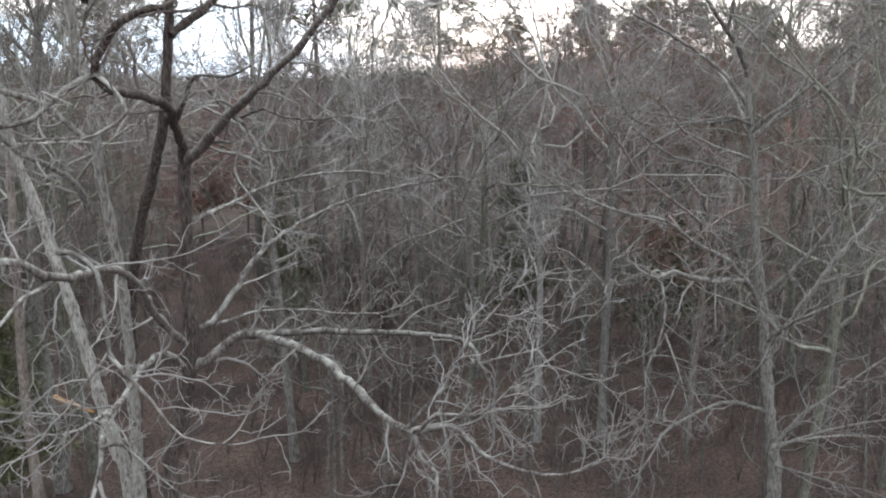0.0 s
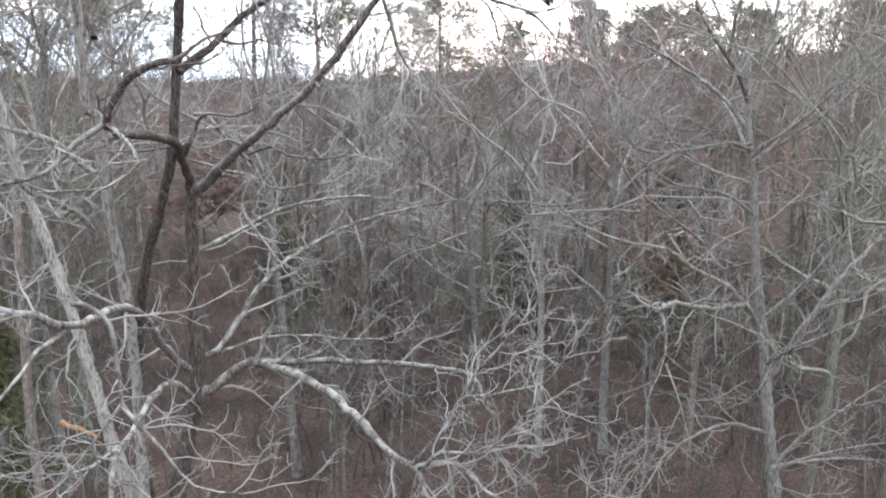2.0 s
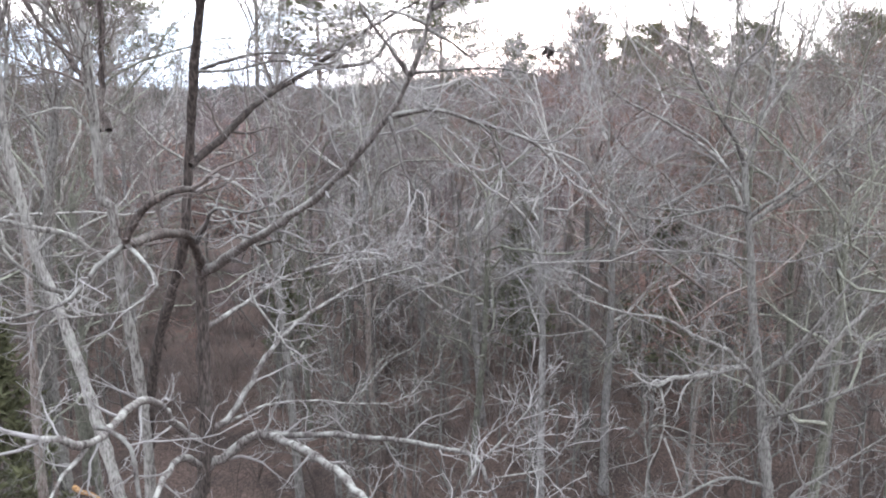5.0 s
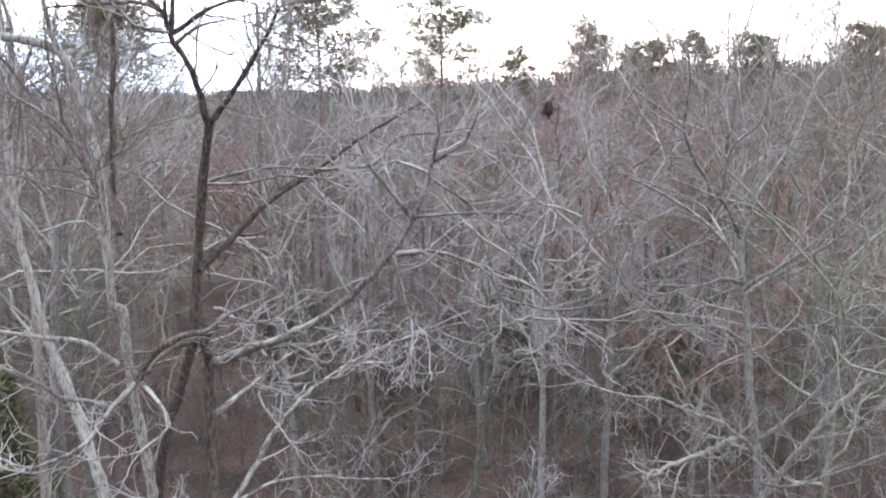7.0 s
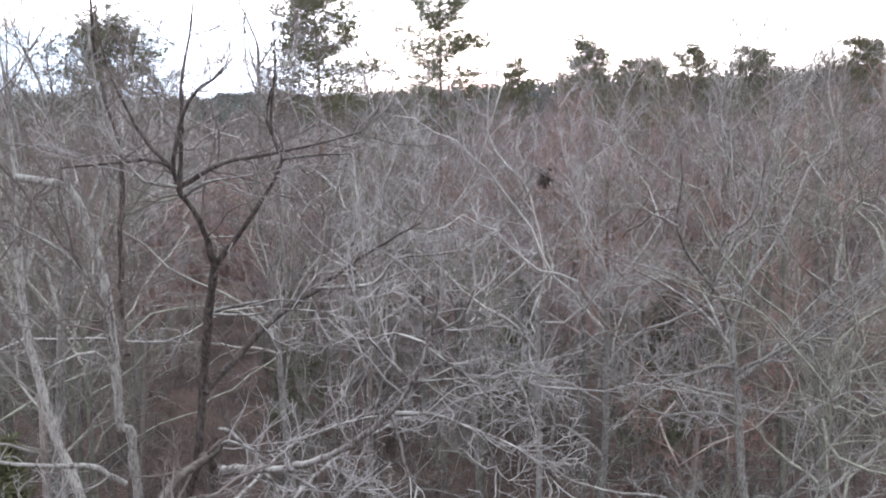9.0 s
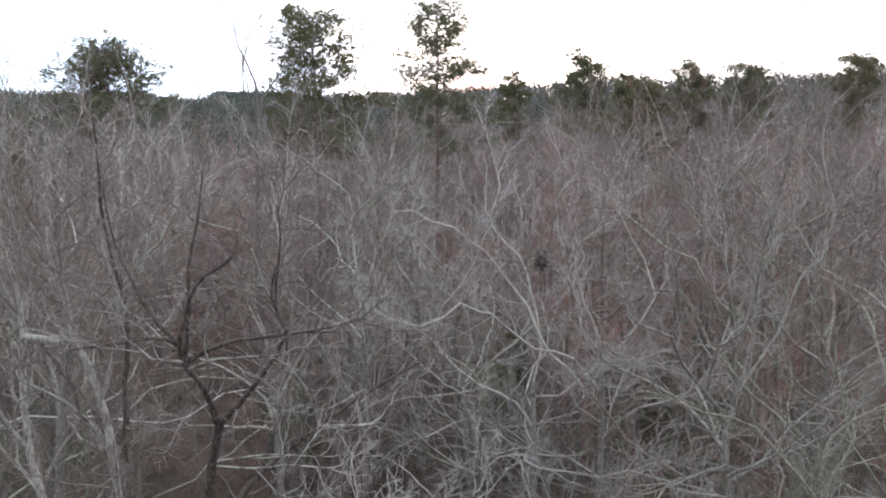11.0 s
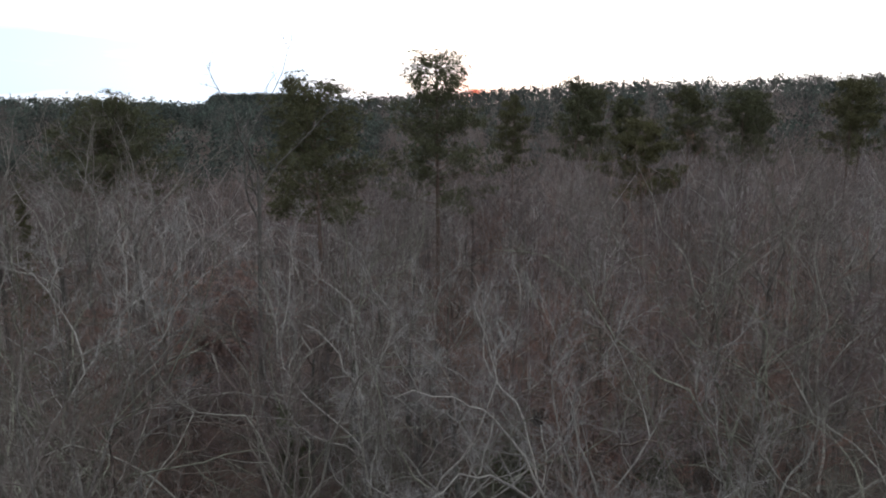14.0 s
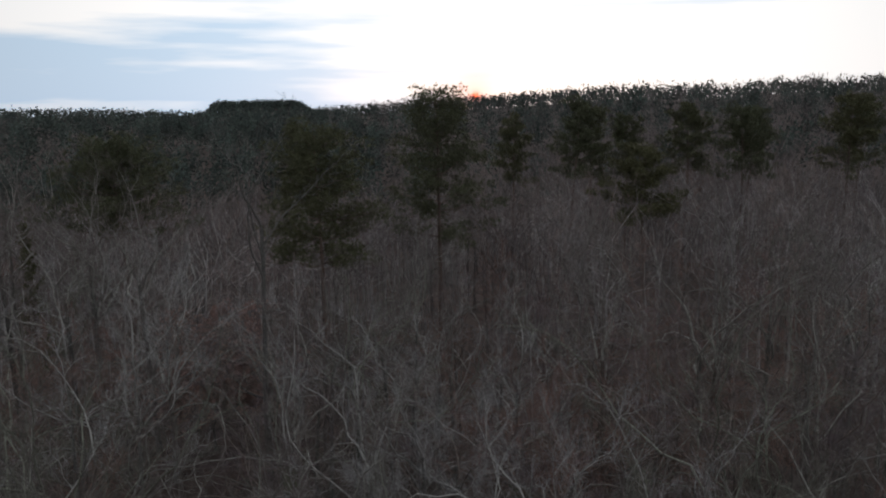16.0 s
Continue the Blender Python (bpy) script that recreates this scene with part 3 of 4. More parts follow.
def cedar_thing(x, y, height, spread):
    """A dense evergreen with branches to the ground."""
    z = ground_height(x, y)
    trunk = shoot(Vector((0, 0, -0.2)), Vector((0, 0, 1)), height, 0.09, 0.01, 8, 0.02, 0.05)
    big, places = [], []
    for i in range(44):
        t = 0.08 + 0.9 * (i + rng.random()) / 44
        at, d, r = along(trunk, t)
        b = shoot(at, turned(d, radians(70 - 25 * t), i * 2.4), spread * (1.05 - t) * rng.uniform(0.7, 1.2) + 0.15, 0.02, 0.006, 3, 0.1, 0.08)
        big.append(b)
        for _ in range(13):
            p, dd, _r = along(b, rng.uniform(0.15, 1.0))
            places.append((p + Vector((rng.gauss(0, 0.12), rng.gauss(0, 0.12), rng.gauss(0.03, 0.1))), dd))
    root = tagged(new("cedar_tree"), "small dense dark green cedar among bare trunks", "cedar tree", "evergreens under the bare trees")
    part("trunk", mesh_of("trunk", *tubes([trunk], 6), BROWN), root)
    tagged(part("branchwork", mesh_of("branchwork", *tubes(big, 3), BROWN), root), kind="stuff")
    tagged(part("evergreen_foliage", mesh_of("evergreen_foliage", *tufts(places, 0.32, 8, 0.035), NEEDLE, False), root, "dense dark green foliage"), kind="stuff")
    root.location = (x, y, z)


for x, y, height, spread in ((-9.9, 16.0, 6.4, 1.8), (2.9, 30.0, 6.6, 2.3), (-6.2, 30.0, 7.6, 1.6), (7.9, 27.0, 7.0, 2.2), (-33.0, 60.0, 14.0, 2.6)):
    cedar_thing(x, y, height, spread)


def rust_tree(x, y, height):
    """A beech that keeps its dead leaves."""
    wood = bare_tree(height, 0.10, 0.3, 3.4, 0.45, 8, 4, 1.2)
    root = tree_thing("beech_tree", "beech holding rust-brown dead leaves over winter", "", wood, GREY, GREY, TWIG)
    rs = np.random.RandomState(int(height * 10))
    lines = np.concatenate([wood[3], wood[4]])
    places = []
    for a, b in lines:
        places.append((Vector(a + (b - a) * rs.uniform(0.1, 1.0)), None))
    tagged(part("leafage", mesh_of("leafage", *tufts(places, 0.17, 5, 0.055), RUST_LEAF, False), root, "rust-brown dry leaves"), kind="stuff")
    root.location = (x, y, ground_height(x, y))


rust_tree(-15.2, 48.0, 8.6)
rust_tree(-13.0, 50.5, 8.0)
rust_tree(-17.4, 51.5, 8.4)


# ---- the large trees near the clearing ----
def smooth_path(points, step=0.14):
    """A rounded, slightly uneven line through control points."""
    pts = [Vector(p) for p in points]
    ext = [pts[0] * 2 - pts[1]] + pts + [pts[-1] * 2 - pts[-2]]
    out = []
    for i in range(1, len(ext) - 2):
        a, b, c, d = ext[i - 1:i + 3]
        k = max(2, int((c - b).length / step))
        for j in range(k):
            t = j / k
            out.append(0.5 * (2 * b + (c - a) * t + (2 * a - 5 * b + 4 * c - d) * t * t + (3 * b - a - 3 * c + d) * t ** 3))
    out.append(pts[-1])
    return out


def limb_poly(points, r0, r1, rough=0.42):
    path = smooth_path(points)
    k = len(path) - 1
    rad = [(r0 + (r1 - r0) * (i / k) ** 0.85) * (1 + rng.uniform(-0.14, 0.16)) for i in range(k + 1)]
    path = [p + Vector((rng.gauss(0, 1), rng.gauss(0, 1), rng.gauss(0, 1))) * r * rough * 0.5 for p, r in zip(path, rad)]
    return path, rad


def trunk_part(root, bark, r0, r1, points):
    poly = limb_poly(points, r0, r1, 0.12)
    poly[1][0] *= 1.5
    poly[1][1] *= 1.2
    part("trunk", mesh_of("trunk", *tubes([poly], 12), bark), root)
    return poly


SPRAY = {OAK.name: TWIG_PALE, PALE.name: TWIG_GREY, DARK.name: TWIG}


def limb_part(root, name, bark, r0, r1, dense, points):
    poly = limb_poly(points, r0, r1)
    ob = part(name, mesh_of(name, *tubes([poly], 8), bark), root)
    length = sum((a - b).length for a, b in zip(poly[0], poly[0][1:]))
    if not dense:
        return poly, length, ob
    mid = offspring(poly, max(2, int(length * 3.4 * dense)), 0.12, 0.99, 52, 1.05, 0.45, 7, 0.24, 0.05, 0.004, 0.35, 0.007)
    mid += offspring(poly, 2, 0.93, 1.0, 25, 0.9, 0.8, 7, 0.24, 0.05, 0.004, 0.2, 0.007)
    small, fine = [], []
    for b in mid:
        small += offspring(b, 5, 0.2, 1.0, 46, 0.42, 0.7, 4, 0.28, 0.05, 0.003, 0.4, 0.0045)
    for b in small:
        fine += offspring(b, 2, 0.3, 1.0, 42, 0.17, 0.8, 2, 0.3, 0.05, 0.0025, 0.3, 0.0035)
    tagged(part("twig_spray", mesh_of("twig_spray", *joined(tubes(mid, 4), tubes(small, 3), tubes(fine, 3)), SPRAY[bark.name]), ob, "crooked pale twigs"), kind="stuff")
    return poly, length, ob


def crown_part(root, trunk, bark):
    """The top of a large tree: rising limbs from the trunk's end and upper length."""
    end, d, r = along(trunk, 0.995)
    rise = max(15.2 - end.z, 1.5)
    for i in range(5):
        at, d, r = along(trunk, 1.0 - 0.05 * i)
        if at.z < 8.5:
            continue
        way = turned(Vector((0, 0, 1)), radians(14 + 7 * i), i * 2.4 + end.x)
        big = shoot(at, way, rise * rng.uniform(0.8, 1.1) * (1 - 0.06 * i), r * 0.75, 0.008, 8, 0.13, 0.05)
        ob = part("limb", mesh_of("limb", *tubes([big], 6), bark), root)
        mid = offspring(big, 7, 0.25, 1.0, 42, 1.4, 0.6, 5, 0.16, 0.08, 0.005, 0.4, 0.008)
        small, fine = [], []
        for b in mid:
            small += offspring(b, 5, 0.2, 1.0, 40, 0.6, 0.7, 3, 0.2, 0.08, 0.004, 0.4, 0.006)
        for b in small:
            fine += offspring(b, 2, 0.3, 1.0, 40, 0.28, 0.8, 2, 0.25, 0.06, 0.003, 0.3, 0.004)
        tagged(part("twig_spray", mesh_of("twig_spray", *joined(tubes(mid, 4), tubes(small, 3), tubes(fine, 3)), TWIG), ob, "fine pale twigs"), kind="stuff")


def leaf_nest(x, y, z):
    """A clump of dead leaves caught in a fork."""
    places = [(Vector((rng.gauss(0, 0.07), rng.gauss(0, 0.07), rng.gauss(0, 0.10))), Vector((0, 0, 1))) for _ in range(60)]
    ob = new("leaf_nest", mesh_of("leaf_nest", *tufts(places, 0.10, 5, 0.025), DARK, False))
    ob.location = (x, y, z)
    tagged(ob, "dark clump of dead leaves lodged in bare branches", "leaf nest", kind="stuff")


leaf_nest(2.4, 18.75, 11.8)


# leafless oak with long crooked lichened limbs
root = tagged(new('oak_tree'), 'leafless oak with long crooked lichened limbs', 'tree', 'large trees near the clearing')
trunk = trunk_part(root, DARK, .17, .085, [(-3.75, 10.75, -0.30), (-4.11, 10.75, 3.13), (-3.91, 10.70, 4.26), (-3.65, 10.60, 5.35), (-3.61, 10.60, 6.70), (-3.53, 10.50, 8.15)])
limb_part(root, 'limb', DARK, .075, .03, .6, [(-3.53, 10.50, 8.15), (-3.44, 10.00, 8.63), (-3.27, 9.20, 8.93), (-3.32, 8.60, 9.05), (-3.29, 7.80, 9.09), (-3.05, 6.90, 9.25), (-2.92, 6.80, 9.45), (-2.73, 6.70, 9.63), (-2.55, 6.70, 9.74), (-2.32, 6.70, 9.76)])
limb_part(root, 'side_branch', OAK, .03, .012, .8, [(-3.07, 6.90, 9.23), (-3.20, 6.60, 9.07), (-3.34, 6.30, 8.84), (-3.52, 6.10, 8.78), (-3.73, 6.00, 8.74)])
limb_part(root, 'side_branch', OAK, .022, .008, .7, [(-3.07, 6.90, 9.23), (-2.80, 6.70, 9.07), (-2.68, 6.60, 8.90), (-2.85, 6.50, 8.74), (-3.00, 6.40, 8.69), (-3.42, 6.30, 8.68)])
limb_part(root, 'side_branch', OAK, .035, .01, .8, [(-3.28, 9.60, 8.75), (-3.05, 9.30, 9.06), (-2.87, 9.10, 9.27), (-2.39, 8.80, 9.26), (-2.09, 8.60, 9.37)])
limb_part(root, 'limb', OAK, .085, .014, .5, [(-3.53, 10.50, 8.15), (-3.02, 9.90, 8.48), (-2.53, 9.20, 8.82), (-1.95, 8.50, 9.18), (-1.42, 8.00, 9.57), (-1.01, 7.60, 9.96), (-0.64, 7.30, 10.39), (-0.38, 7.10, 10.80), (-0.25, 7.00, 11.20), (-0.16, 6.90, 11.57), (-0.18, 6.90, 11.82)])
limb_part(root, 'side_branch', OAK, .022, .007, .4, [(-0.62, 7.25, 10.39), (-0.52, 7.10, 10.12), (-0.47, 7.05, 9.91), (-0.35, 7.00, 9.70)])
limb_part(root, 'side_branch', OAK, .028, .008, .9, [(-0.58, 7.25, 10.39), (-0.25, 7.10, 10.47), (0.08, 7.00, 10.39), (0.34, 6.90, 10.25), (0.44, 6.90, 9.92)])
limb_part(root, 'side_branch', OAK, .022, .007, .9, [(0.13, 7.00, 10.36), (0.50, 6.90, 10.25), (0.76, 6.80, 10.13), (1.03, 6.80, 9.83)])
limb_part(root, 'side_branch', OAK, .02, .006, .9, [(-0.38, 7.10, 10.79), (-0.03, 7.10, 10.82), (0.40, 7.10, 10.83), (0.79, 7.20, 10.77)])
limb_part(root, 'side_branch', OAK, .024, .006, .9, [(-0.42, 7.10, 10.77), (-0.61, 7.00, 11.04), (-0.79, 6.90, 11.29), (-0.89, 6.80, 11.57), (-0.92, 6.80, 11.80)])
limb_part(root, 'side_branch', OAK, .02, .006, .8, [(-0.24, 7.00, 11.21), (-0.56, 7.00, 11.33), (-0.78, 7.10, 11.24)])
limb_part(root, 'side_branch', OAK, .02, .006, .8, [(-0.23, 7.00, 11.17), (-0.03, 6.90, 11.05), (0.17, 6.90, 10.89)])
limb_part(root, 'side_branch', OAK, .02, .006, .8, [(-0.20, 6.95, 11.33), (0.07, 6.90, 11.49), (0.22, 6.90, 11.82)])
limb_part(root, 'side_branch', OAK, .03, .012, .5, [(-3.09, 9.50, 9.27), (-2.92, 9.45, 9.23), (-2.65, 9.45, 8.89), (-2.42, 9.40, 8.61), (-2.52, 9.30, 8.15), (-2.28, 9.20, 7.80), (-2.00, 9.10, 7.42)])
limb_part(root, 'side_branch', OAK, .024, .007, .7, [(-2.51, 9.20, 8.84), (-2.31, 9.10, 8.70), (-2.17, 9.00, 8.46), (-1.93, 9.00, 8.41), (-1.50, 9.00, 8.49)])
limb_part(root, 'side_branch', OAK, .022, .007, .9, [(-2.39, 9.20, 8.80), (-2.07, 9.00, 8.90), (-1.84, 8.80, 8.82), (-1.44, 8.70, 8.78), (-1.05, 8.60, 8.85)])
limb_part(root, 'limb', OAK, .085, .055, .1, [(-3.66, 10.60, 5.18), (-3.29, 10.60, 5.40), (-2.94, 10.55, 5.68), (-2.72, 10.50, 5.73)])
limb_part(root, 'limb', OAK, .056, .02, .5, [(-2.76, 10.50, 5.73), (-1.78, 10.20, 5.85), (-0.80, 9.80, 5.97), (-0.19, 9.30, 6.09), (0.30, 9.00, 6.09), (0.45, 8.80, 5.88), (0.56, 8.70, 5.66), (0.61, 8.60, 4.98)])
limb_part(root, 'limb', OAK, .07, .04, .35, [(-2.72, 10.50, 5.73), (-2.17, 10.00, 5.76), (-1.67, 9.50, 5.74), (-1.16, 8.90, 5.64), (-0.81, 8.30, 5.56), (-0.54, 7.90, 5.52), (-0.30, 7.70, 5.49)])
limb_part(root, 'side_branch', OAK, .03, .01, 1.4, [(-0.38, 7.75, 5.52), (-0.19, 7.70, 5.77), (0.02, 7.80, 6.00), (0.15, 7.90, 6.23), (0.30, 8.00, 6.46), (0.57, 8.00, 6.78), (0.94, 8.10, 7.19)])
limb_part(root, 'side_branch', OAK, .028, .008, 1.5, [(-0.26, 7.70, 5.49), (-0.07, 7.50, 5.79), (0.37, 7.40, 5.83), (0.64, 7.30, 6.12), (0.89, 7.30, 6.42)])
limb_part(root, 'side_branch', OAK, .032, .01, 1.2, [(-0.26, 7.70, 5.49), (0.08, 7.50, 5.66), (0.42, 7.30, 5.44), (0.82, 7.20, 5.31), (1.21, 7.10, 5.32), (1.52, 7.00, 5.49)])
limb_part(root, 'side_branch', OAK, .03, .015, .6, [(-0.30, 7.70, 5.48), (-0.24, 7.60, 5.25), (-0.07, 7.50, 5.12), (-0.07, 7.40, 4.85)])
limb_part(root, 'side_branch', OAK, .018, .008, .5, [(-0.33, 7.70, 5.44), (-0.42, 7.60, 5.07), (-0.53, 7.50, 4.86)])
limb_part(root, 'side_branch', OAK, .018, .006, 1.2, [(0.43, 8.80, 5.88), (0.75, 8.60, 6.05), (1.14, 8.50, 6.19), (1.37, 8.40, 6.53)])
limb_part(root, 'limb', OAK, .05, .012, .7, [(-3.65, 10.60, 5.78), (-3.40, 10.90, 5.79), (-2.90, 11.80, 6.59), (-2.51, 12.60, 6.91), (-1.68, 13.60, 7.25), (-0.91, 14.30, 7.38), (0.16, 14.90, 7.52), (0.72, 15.10, 7.57), (0.85, 15.20, 8.16)])
limb_part(root, 'limb', OAK, .04, .01, .7, [(-3.59, 10.60, 7.31), (-3.16, 11.60, 7.48), (-2.81, 12.40, 7.65), (-2.17, 13.00, 7.76), (-1.36, 13.60, 7.75), (-0.48, 14.20, 7.51)])
limb_part(root, 'limb', OAK, .036, .012, .6, [(-3.60, 10.60, 5.74), (-3.43, 11.00, 5.69), (-2.98, 11.60, 5.73), (-2.33, 11.90, 5.69), (-1.53, 12.00, 5.60), (-0.97, 12.00, 5.62), (-0.59, 12.00, 5.80)])
limb_part(root, 'limb', OAK, .06, .035, .4, [(-3.69, 10.60, 5.53), (-3.81, 9.90, 6.12), (-3.65, 8.90, 6.84), (-3.53, 8.00, 7.22), (-3.27, 6.50, 7.48), (-3.24, 6.10, 7.59), (-3.32, 5.90, 7.73), (-3.55, 5.80, 7.77)])
limb_part(root, 'side_branch', OAK, .026, .01, .5, [(-3.26, 6.30, 7.52), (-3.22, 5.70, 7.50), (-3.19, 5.40, 7.44), (-3.30, 5.20, 7.25)])
limb_part(root, 'side_branch', OAK, .024, .014, .5, [(-3.05, 6.00, 7.81), (-2.85, 5.90, 7.79), (-2.71, 5.85, 7.67), (-2.63, 5.75, 7.42), (-2.57, 5.65, 7.09), (-2.42, 5.65, 6.86)])
limb_part(root, 'side_branch', OAK, .018, .006, .7, [(-2.57, 5.65, 7.06), (-2.24, 5.60, 6.69), (-2.03, 5.60, 6.41), (-1.64, 5.60, 6.35)])
limb_part(root, 'side_branch', OAK, .016, .006, .7, [(-2.58, 5.65, 7.09), (-2.73, 5.60, 6.88), (-2.95, 5.60, 6.60)])
limb_part(root, 'limb', OAK, .055, .025, .5, [(-3.69, 10.60, 5.18), (-3.80, 9.90, 5.63), (-3.72, 9.00, 5.71), (-3.56, 8.00, 5.73), (-3.45, 7.30, 5.77), (-3.36, 7.00, 5.50), (-3.44, 6.90, 5.13)])
limb_part(root, 'side_branch', OAK, .03, .012, .6, [(-3.51, 7.60, 5.78), (-3.67, 7.30, 5.72), (-3.82, 7.10, 5.74)])
limb_part(root, 'side_branch', OAK, .022, .008, .7, [(-3.46, 7.30, 5.79), (-3.56, 7.10, 5.94), (-3.79, 7.00, 6.01)])
limb_part(root, 'side_branch', OAK, .022, .008, .7, [(-3.41, 7.20, 5.59), (-3.17, 7.10, 5.63), (-2.89, 7.00, 5.44), (-2.54, 6.90, 5.20)])
crown_part(root, trunk, OAK)

# leafless oak with dark furrowed leaning trunk
root = tagged(new('oak_tree'), 'leafless oak with dark furrowed leaning trunk', 'tree', 'large trees near the clearing')
trunk = trunk_part(root, DARK, .115, .05, [(-4.20, 10.90, -0.30), (-4.59, 10.90, 3.05), (-4.61, 10.80, 4.75), (-4.42, 10.50, 6.06), (-4.12, 10.20, 7.18), (-3.74, 9.90, 8.06), (-3.48, 9.70, 8.78), (-3.34, 9.60, 9.60), (-3.25, 9.50, 10.12), (-3.05, 9.20, 10.98), (-2.85, 8.90, 11.64)])
limb_part(root, 'limb', DARK, .045, .014, 1.2, [(-2.85, 8.90, 11.64), (-2.91, 8.60, 12.20), (-3.06, 8.45, 12.53), (-3.07, 8.30, 12.93), (-2.83, 8.20, 13.56), (-2.42, 8.10, 13.87)])
limb_part(root, 'limb', DARK, .042, .012, 1.2, [(-2.85, 8.90, 11.64), (-2.66, 8.85, 11.85), (-2.28, 8.70, 12.33), (-1.94, 8.60, 12.91), (-2.09, 8.60, 13.34), (-2.02, 8.60, 13.71)])
limb_part(root, 'side_branch', OAK, .022, .006, 1.2, [(-1.94, 8.60, 12.91), (-1.60, 8.50, 12.96), (-1.12, 8.40, 12.99)])
limb_part(root, 'side_branch', OAK, .025, .006, 1.2, [(-3.02, 8.45, 12.51), (-2.73, 8.30, 12.67), (-2.32, 8.20, 12.75), (-1.93, 8.10, 12.81)])
limb_part(root, 'side_branch', OAK, .025, .006, 1.2, [(-3.08, 8.40, 12.62), (-3.41, 8.30, 12.69), (-3.66, 8.20, 12.97), (-3.98, 8.10, 12.94)])
limb_part(root, 'side_branch', OAK, .022, .008, .6, [(-3.03, 9.30, 10.90), (-2.54, 9.20, 10.92), (-2.09, 9.10, 11.01), (-1.46, 9.10, 10.98)])
limb_part(root, 'limb', DARK, .055, .012, 1.1, [(-3.27, 9.50, 9.76), (-3.06, 9.80, 10.00), (-2.51, 10.10, 10.56), (-1.86, 10.40, 10.99), (-1.16, 10.50, 11.48), (-0.42, 10.60, 11.89)])
limb_part(root, 'side_branch', OAK, .035, .01, 1.1, [(-1.86, 10.40, 10.99), (-1.07, 10.30, 11.08), (-0.76, 10.30, 11.42), (-0.23, 10.30, 11.49), (0.31, 10.30, 11.57)])
limb_part(root, 'side_branch', OAK, .028, .01, .6, [(-3.08, 9.40, 10.90), (-2.80, 9.30, 11.00), (-2.21, 9.20, 11.11), (-1.59, 9.20, 11.08)])
limb_part(root, 'side_branch', DARK, .03, .008, 1.2, [(-3.08, 8.45, 12.62), (-3.15, 8.40, 12.85), (-3.39, 8.30, 12.92), (-3.76, 8.20, 12.89), (-4.21, 8.10, 12.85)])
limb_part(root, 'side_branch', DARK, .032, .008, 1.3, [(-3.07, 8.42, 12.63), (-3.00, 8.40, 13.13), (-2.93, 8.30, 13.74), (-2.78, 8.20, 14.26), (-2.69, 8.20, 14.84)])
limb_part(root, 'side_branch', DARK, .026, .007, 1.3, [(-3.10, 8.42, 12.80), (-3.48, 8.50, 13.19), (-3.85, 8.60, 13.94), (-3.95, 8.60, 14.60)])
limb_part(root, 'side_branch', DARK, .024, .007, 1.3, [(-1.96, 8.60, 12.99), (-2.05, 8.60, 13.31), (-1.97, 8.60, 13.94), (-1.96, 8.50, 14.41)])
limb_part(root, 'side_branch', DARK, .03, .007, 1.2, [(-3.05, 8.45, 12.62), (-2.55, 8.30, 12.88), (-1.90, 8.20, 13.01), (-1.45, 8.10, 13.11), (-0.96, 8.10, 13.23)])

# stout leafless tree with pale grey trunk
root = tagged(new('bare_tree'), 'stout leafless tree with pale grey trunk', 'tree', 'large trees near the clearing')
trunk = trunk_part(root, PALE, .2, .07, [(-9.20, 17.00, -0.30), (-9.10, 17.00, -0.34), (-9.28, 17.00, 3.12), (-9.18, 16.80, 4.66), (-9.00, 16.60, 6.12), (-8.82, 16.50, 7.62), (-8.52, 16.40, 9.40), (-8.25, 16.30, 10.87)])
crown_part(root, trunk, PALE)

# leaning leafless tree with pale smooth trunk
root = tagged(new('bare_tree'), 'leaning leafless tree with pale smooth trunk', 'tree', 'large trees near the clearing')
trunk = trunk_part(root, PALE, .13, .05, [(-4.90, 11.30, -0.30), (-4.99, 11.30, 2.81), (-5.34, 11.40, 4.14), (-5.70, 11.60, 5.38), (-5.94, 11.70, 6.18), (-6.28, 11.80, 7.28), (-6.57, 11.80, 8.22), (-6.69, 11.80, 8.93), (-6.85, 11.80, 9.83), (-6.87, 11.80, 10.75), (-6.83, 11.80, 11.64), (-6.60, 11.70, 12.68)])
limb_part(root, 'limb', PALE, .05, .02, .9, [(-4.41, 9.50, 7.64), (-4.41, 9.20, 7.99), (-4.53, 8.80, 8.27), (-4.67, 8.50, 8.42), (-4.78, 8.30, 8.66), (-4.93, 8.00, 8.95)])
tagged(limb_part(root, 'broken_branch', SPLIT, .045, .02, 0, [(-6.09, 11.35, 4.42), (-5.74, 11.20, 4.39), (-5.37, 11.10, 4.29)])[2], 'splintered orange-brown broken branch')
crown_part(root, trunk, PALE)

# leafless tree with slim pale grey trunk
root = tagged(new('bare_tree'), 'leafless tree with slim pale grey trunk', 'tree', 'large trees near the clearing')
trunk = trunk_part(root, PALE, .105, .045, [(-4.50, 10.40, -0.30), (-4.46, 10.40, 3.31), (-4.40, 10.30, 4.95), (-4.34, 10.10, 6.50), (-4.37, 9.80, 7.99), (-4.30, 9.50, 9.26), (-4.37, 9.40, 9.31), (-4.34, 9.30, 10.39), (-4.39, 9.30, 11.31), (-4.52, 9.30, 11.96), (-4.75, 9.30, 12.51), (-5.34, 9.20, 12.66)])
limb_part(root, 'limb', PALE, .04, .012, 1.2, [(-4.09, 9.30, 12.96), (-4.18, 9.20, 13.43), (-4.28, 9.20, 13.89), (-4.30, 9.20, 14.47)])
limb_part(root, 'side_branch', PALE, .028, .01, .7, [(-4.40, 9.30, 10.17), (-4.49, 9.10, 10.47), (-4.81, 8.90, 10.41), (-4.92, 8.80, 10.36)])
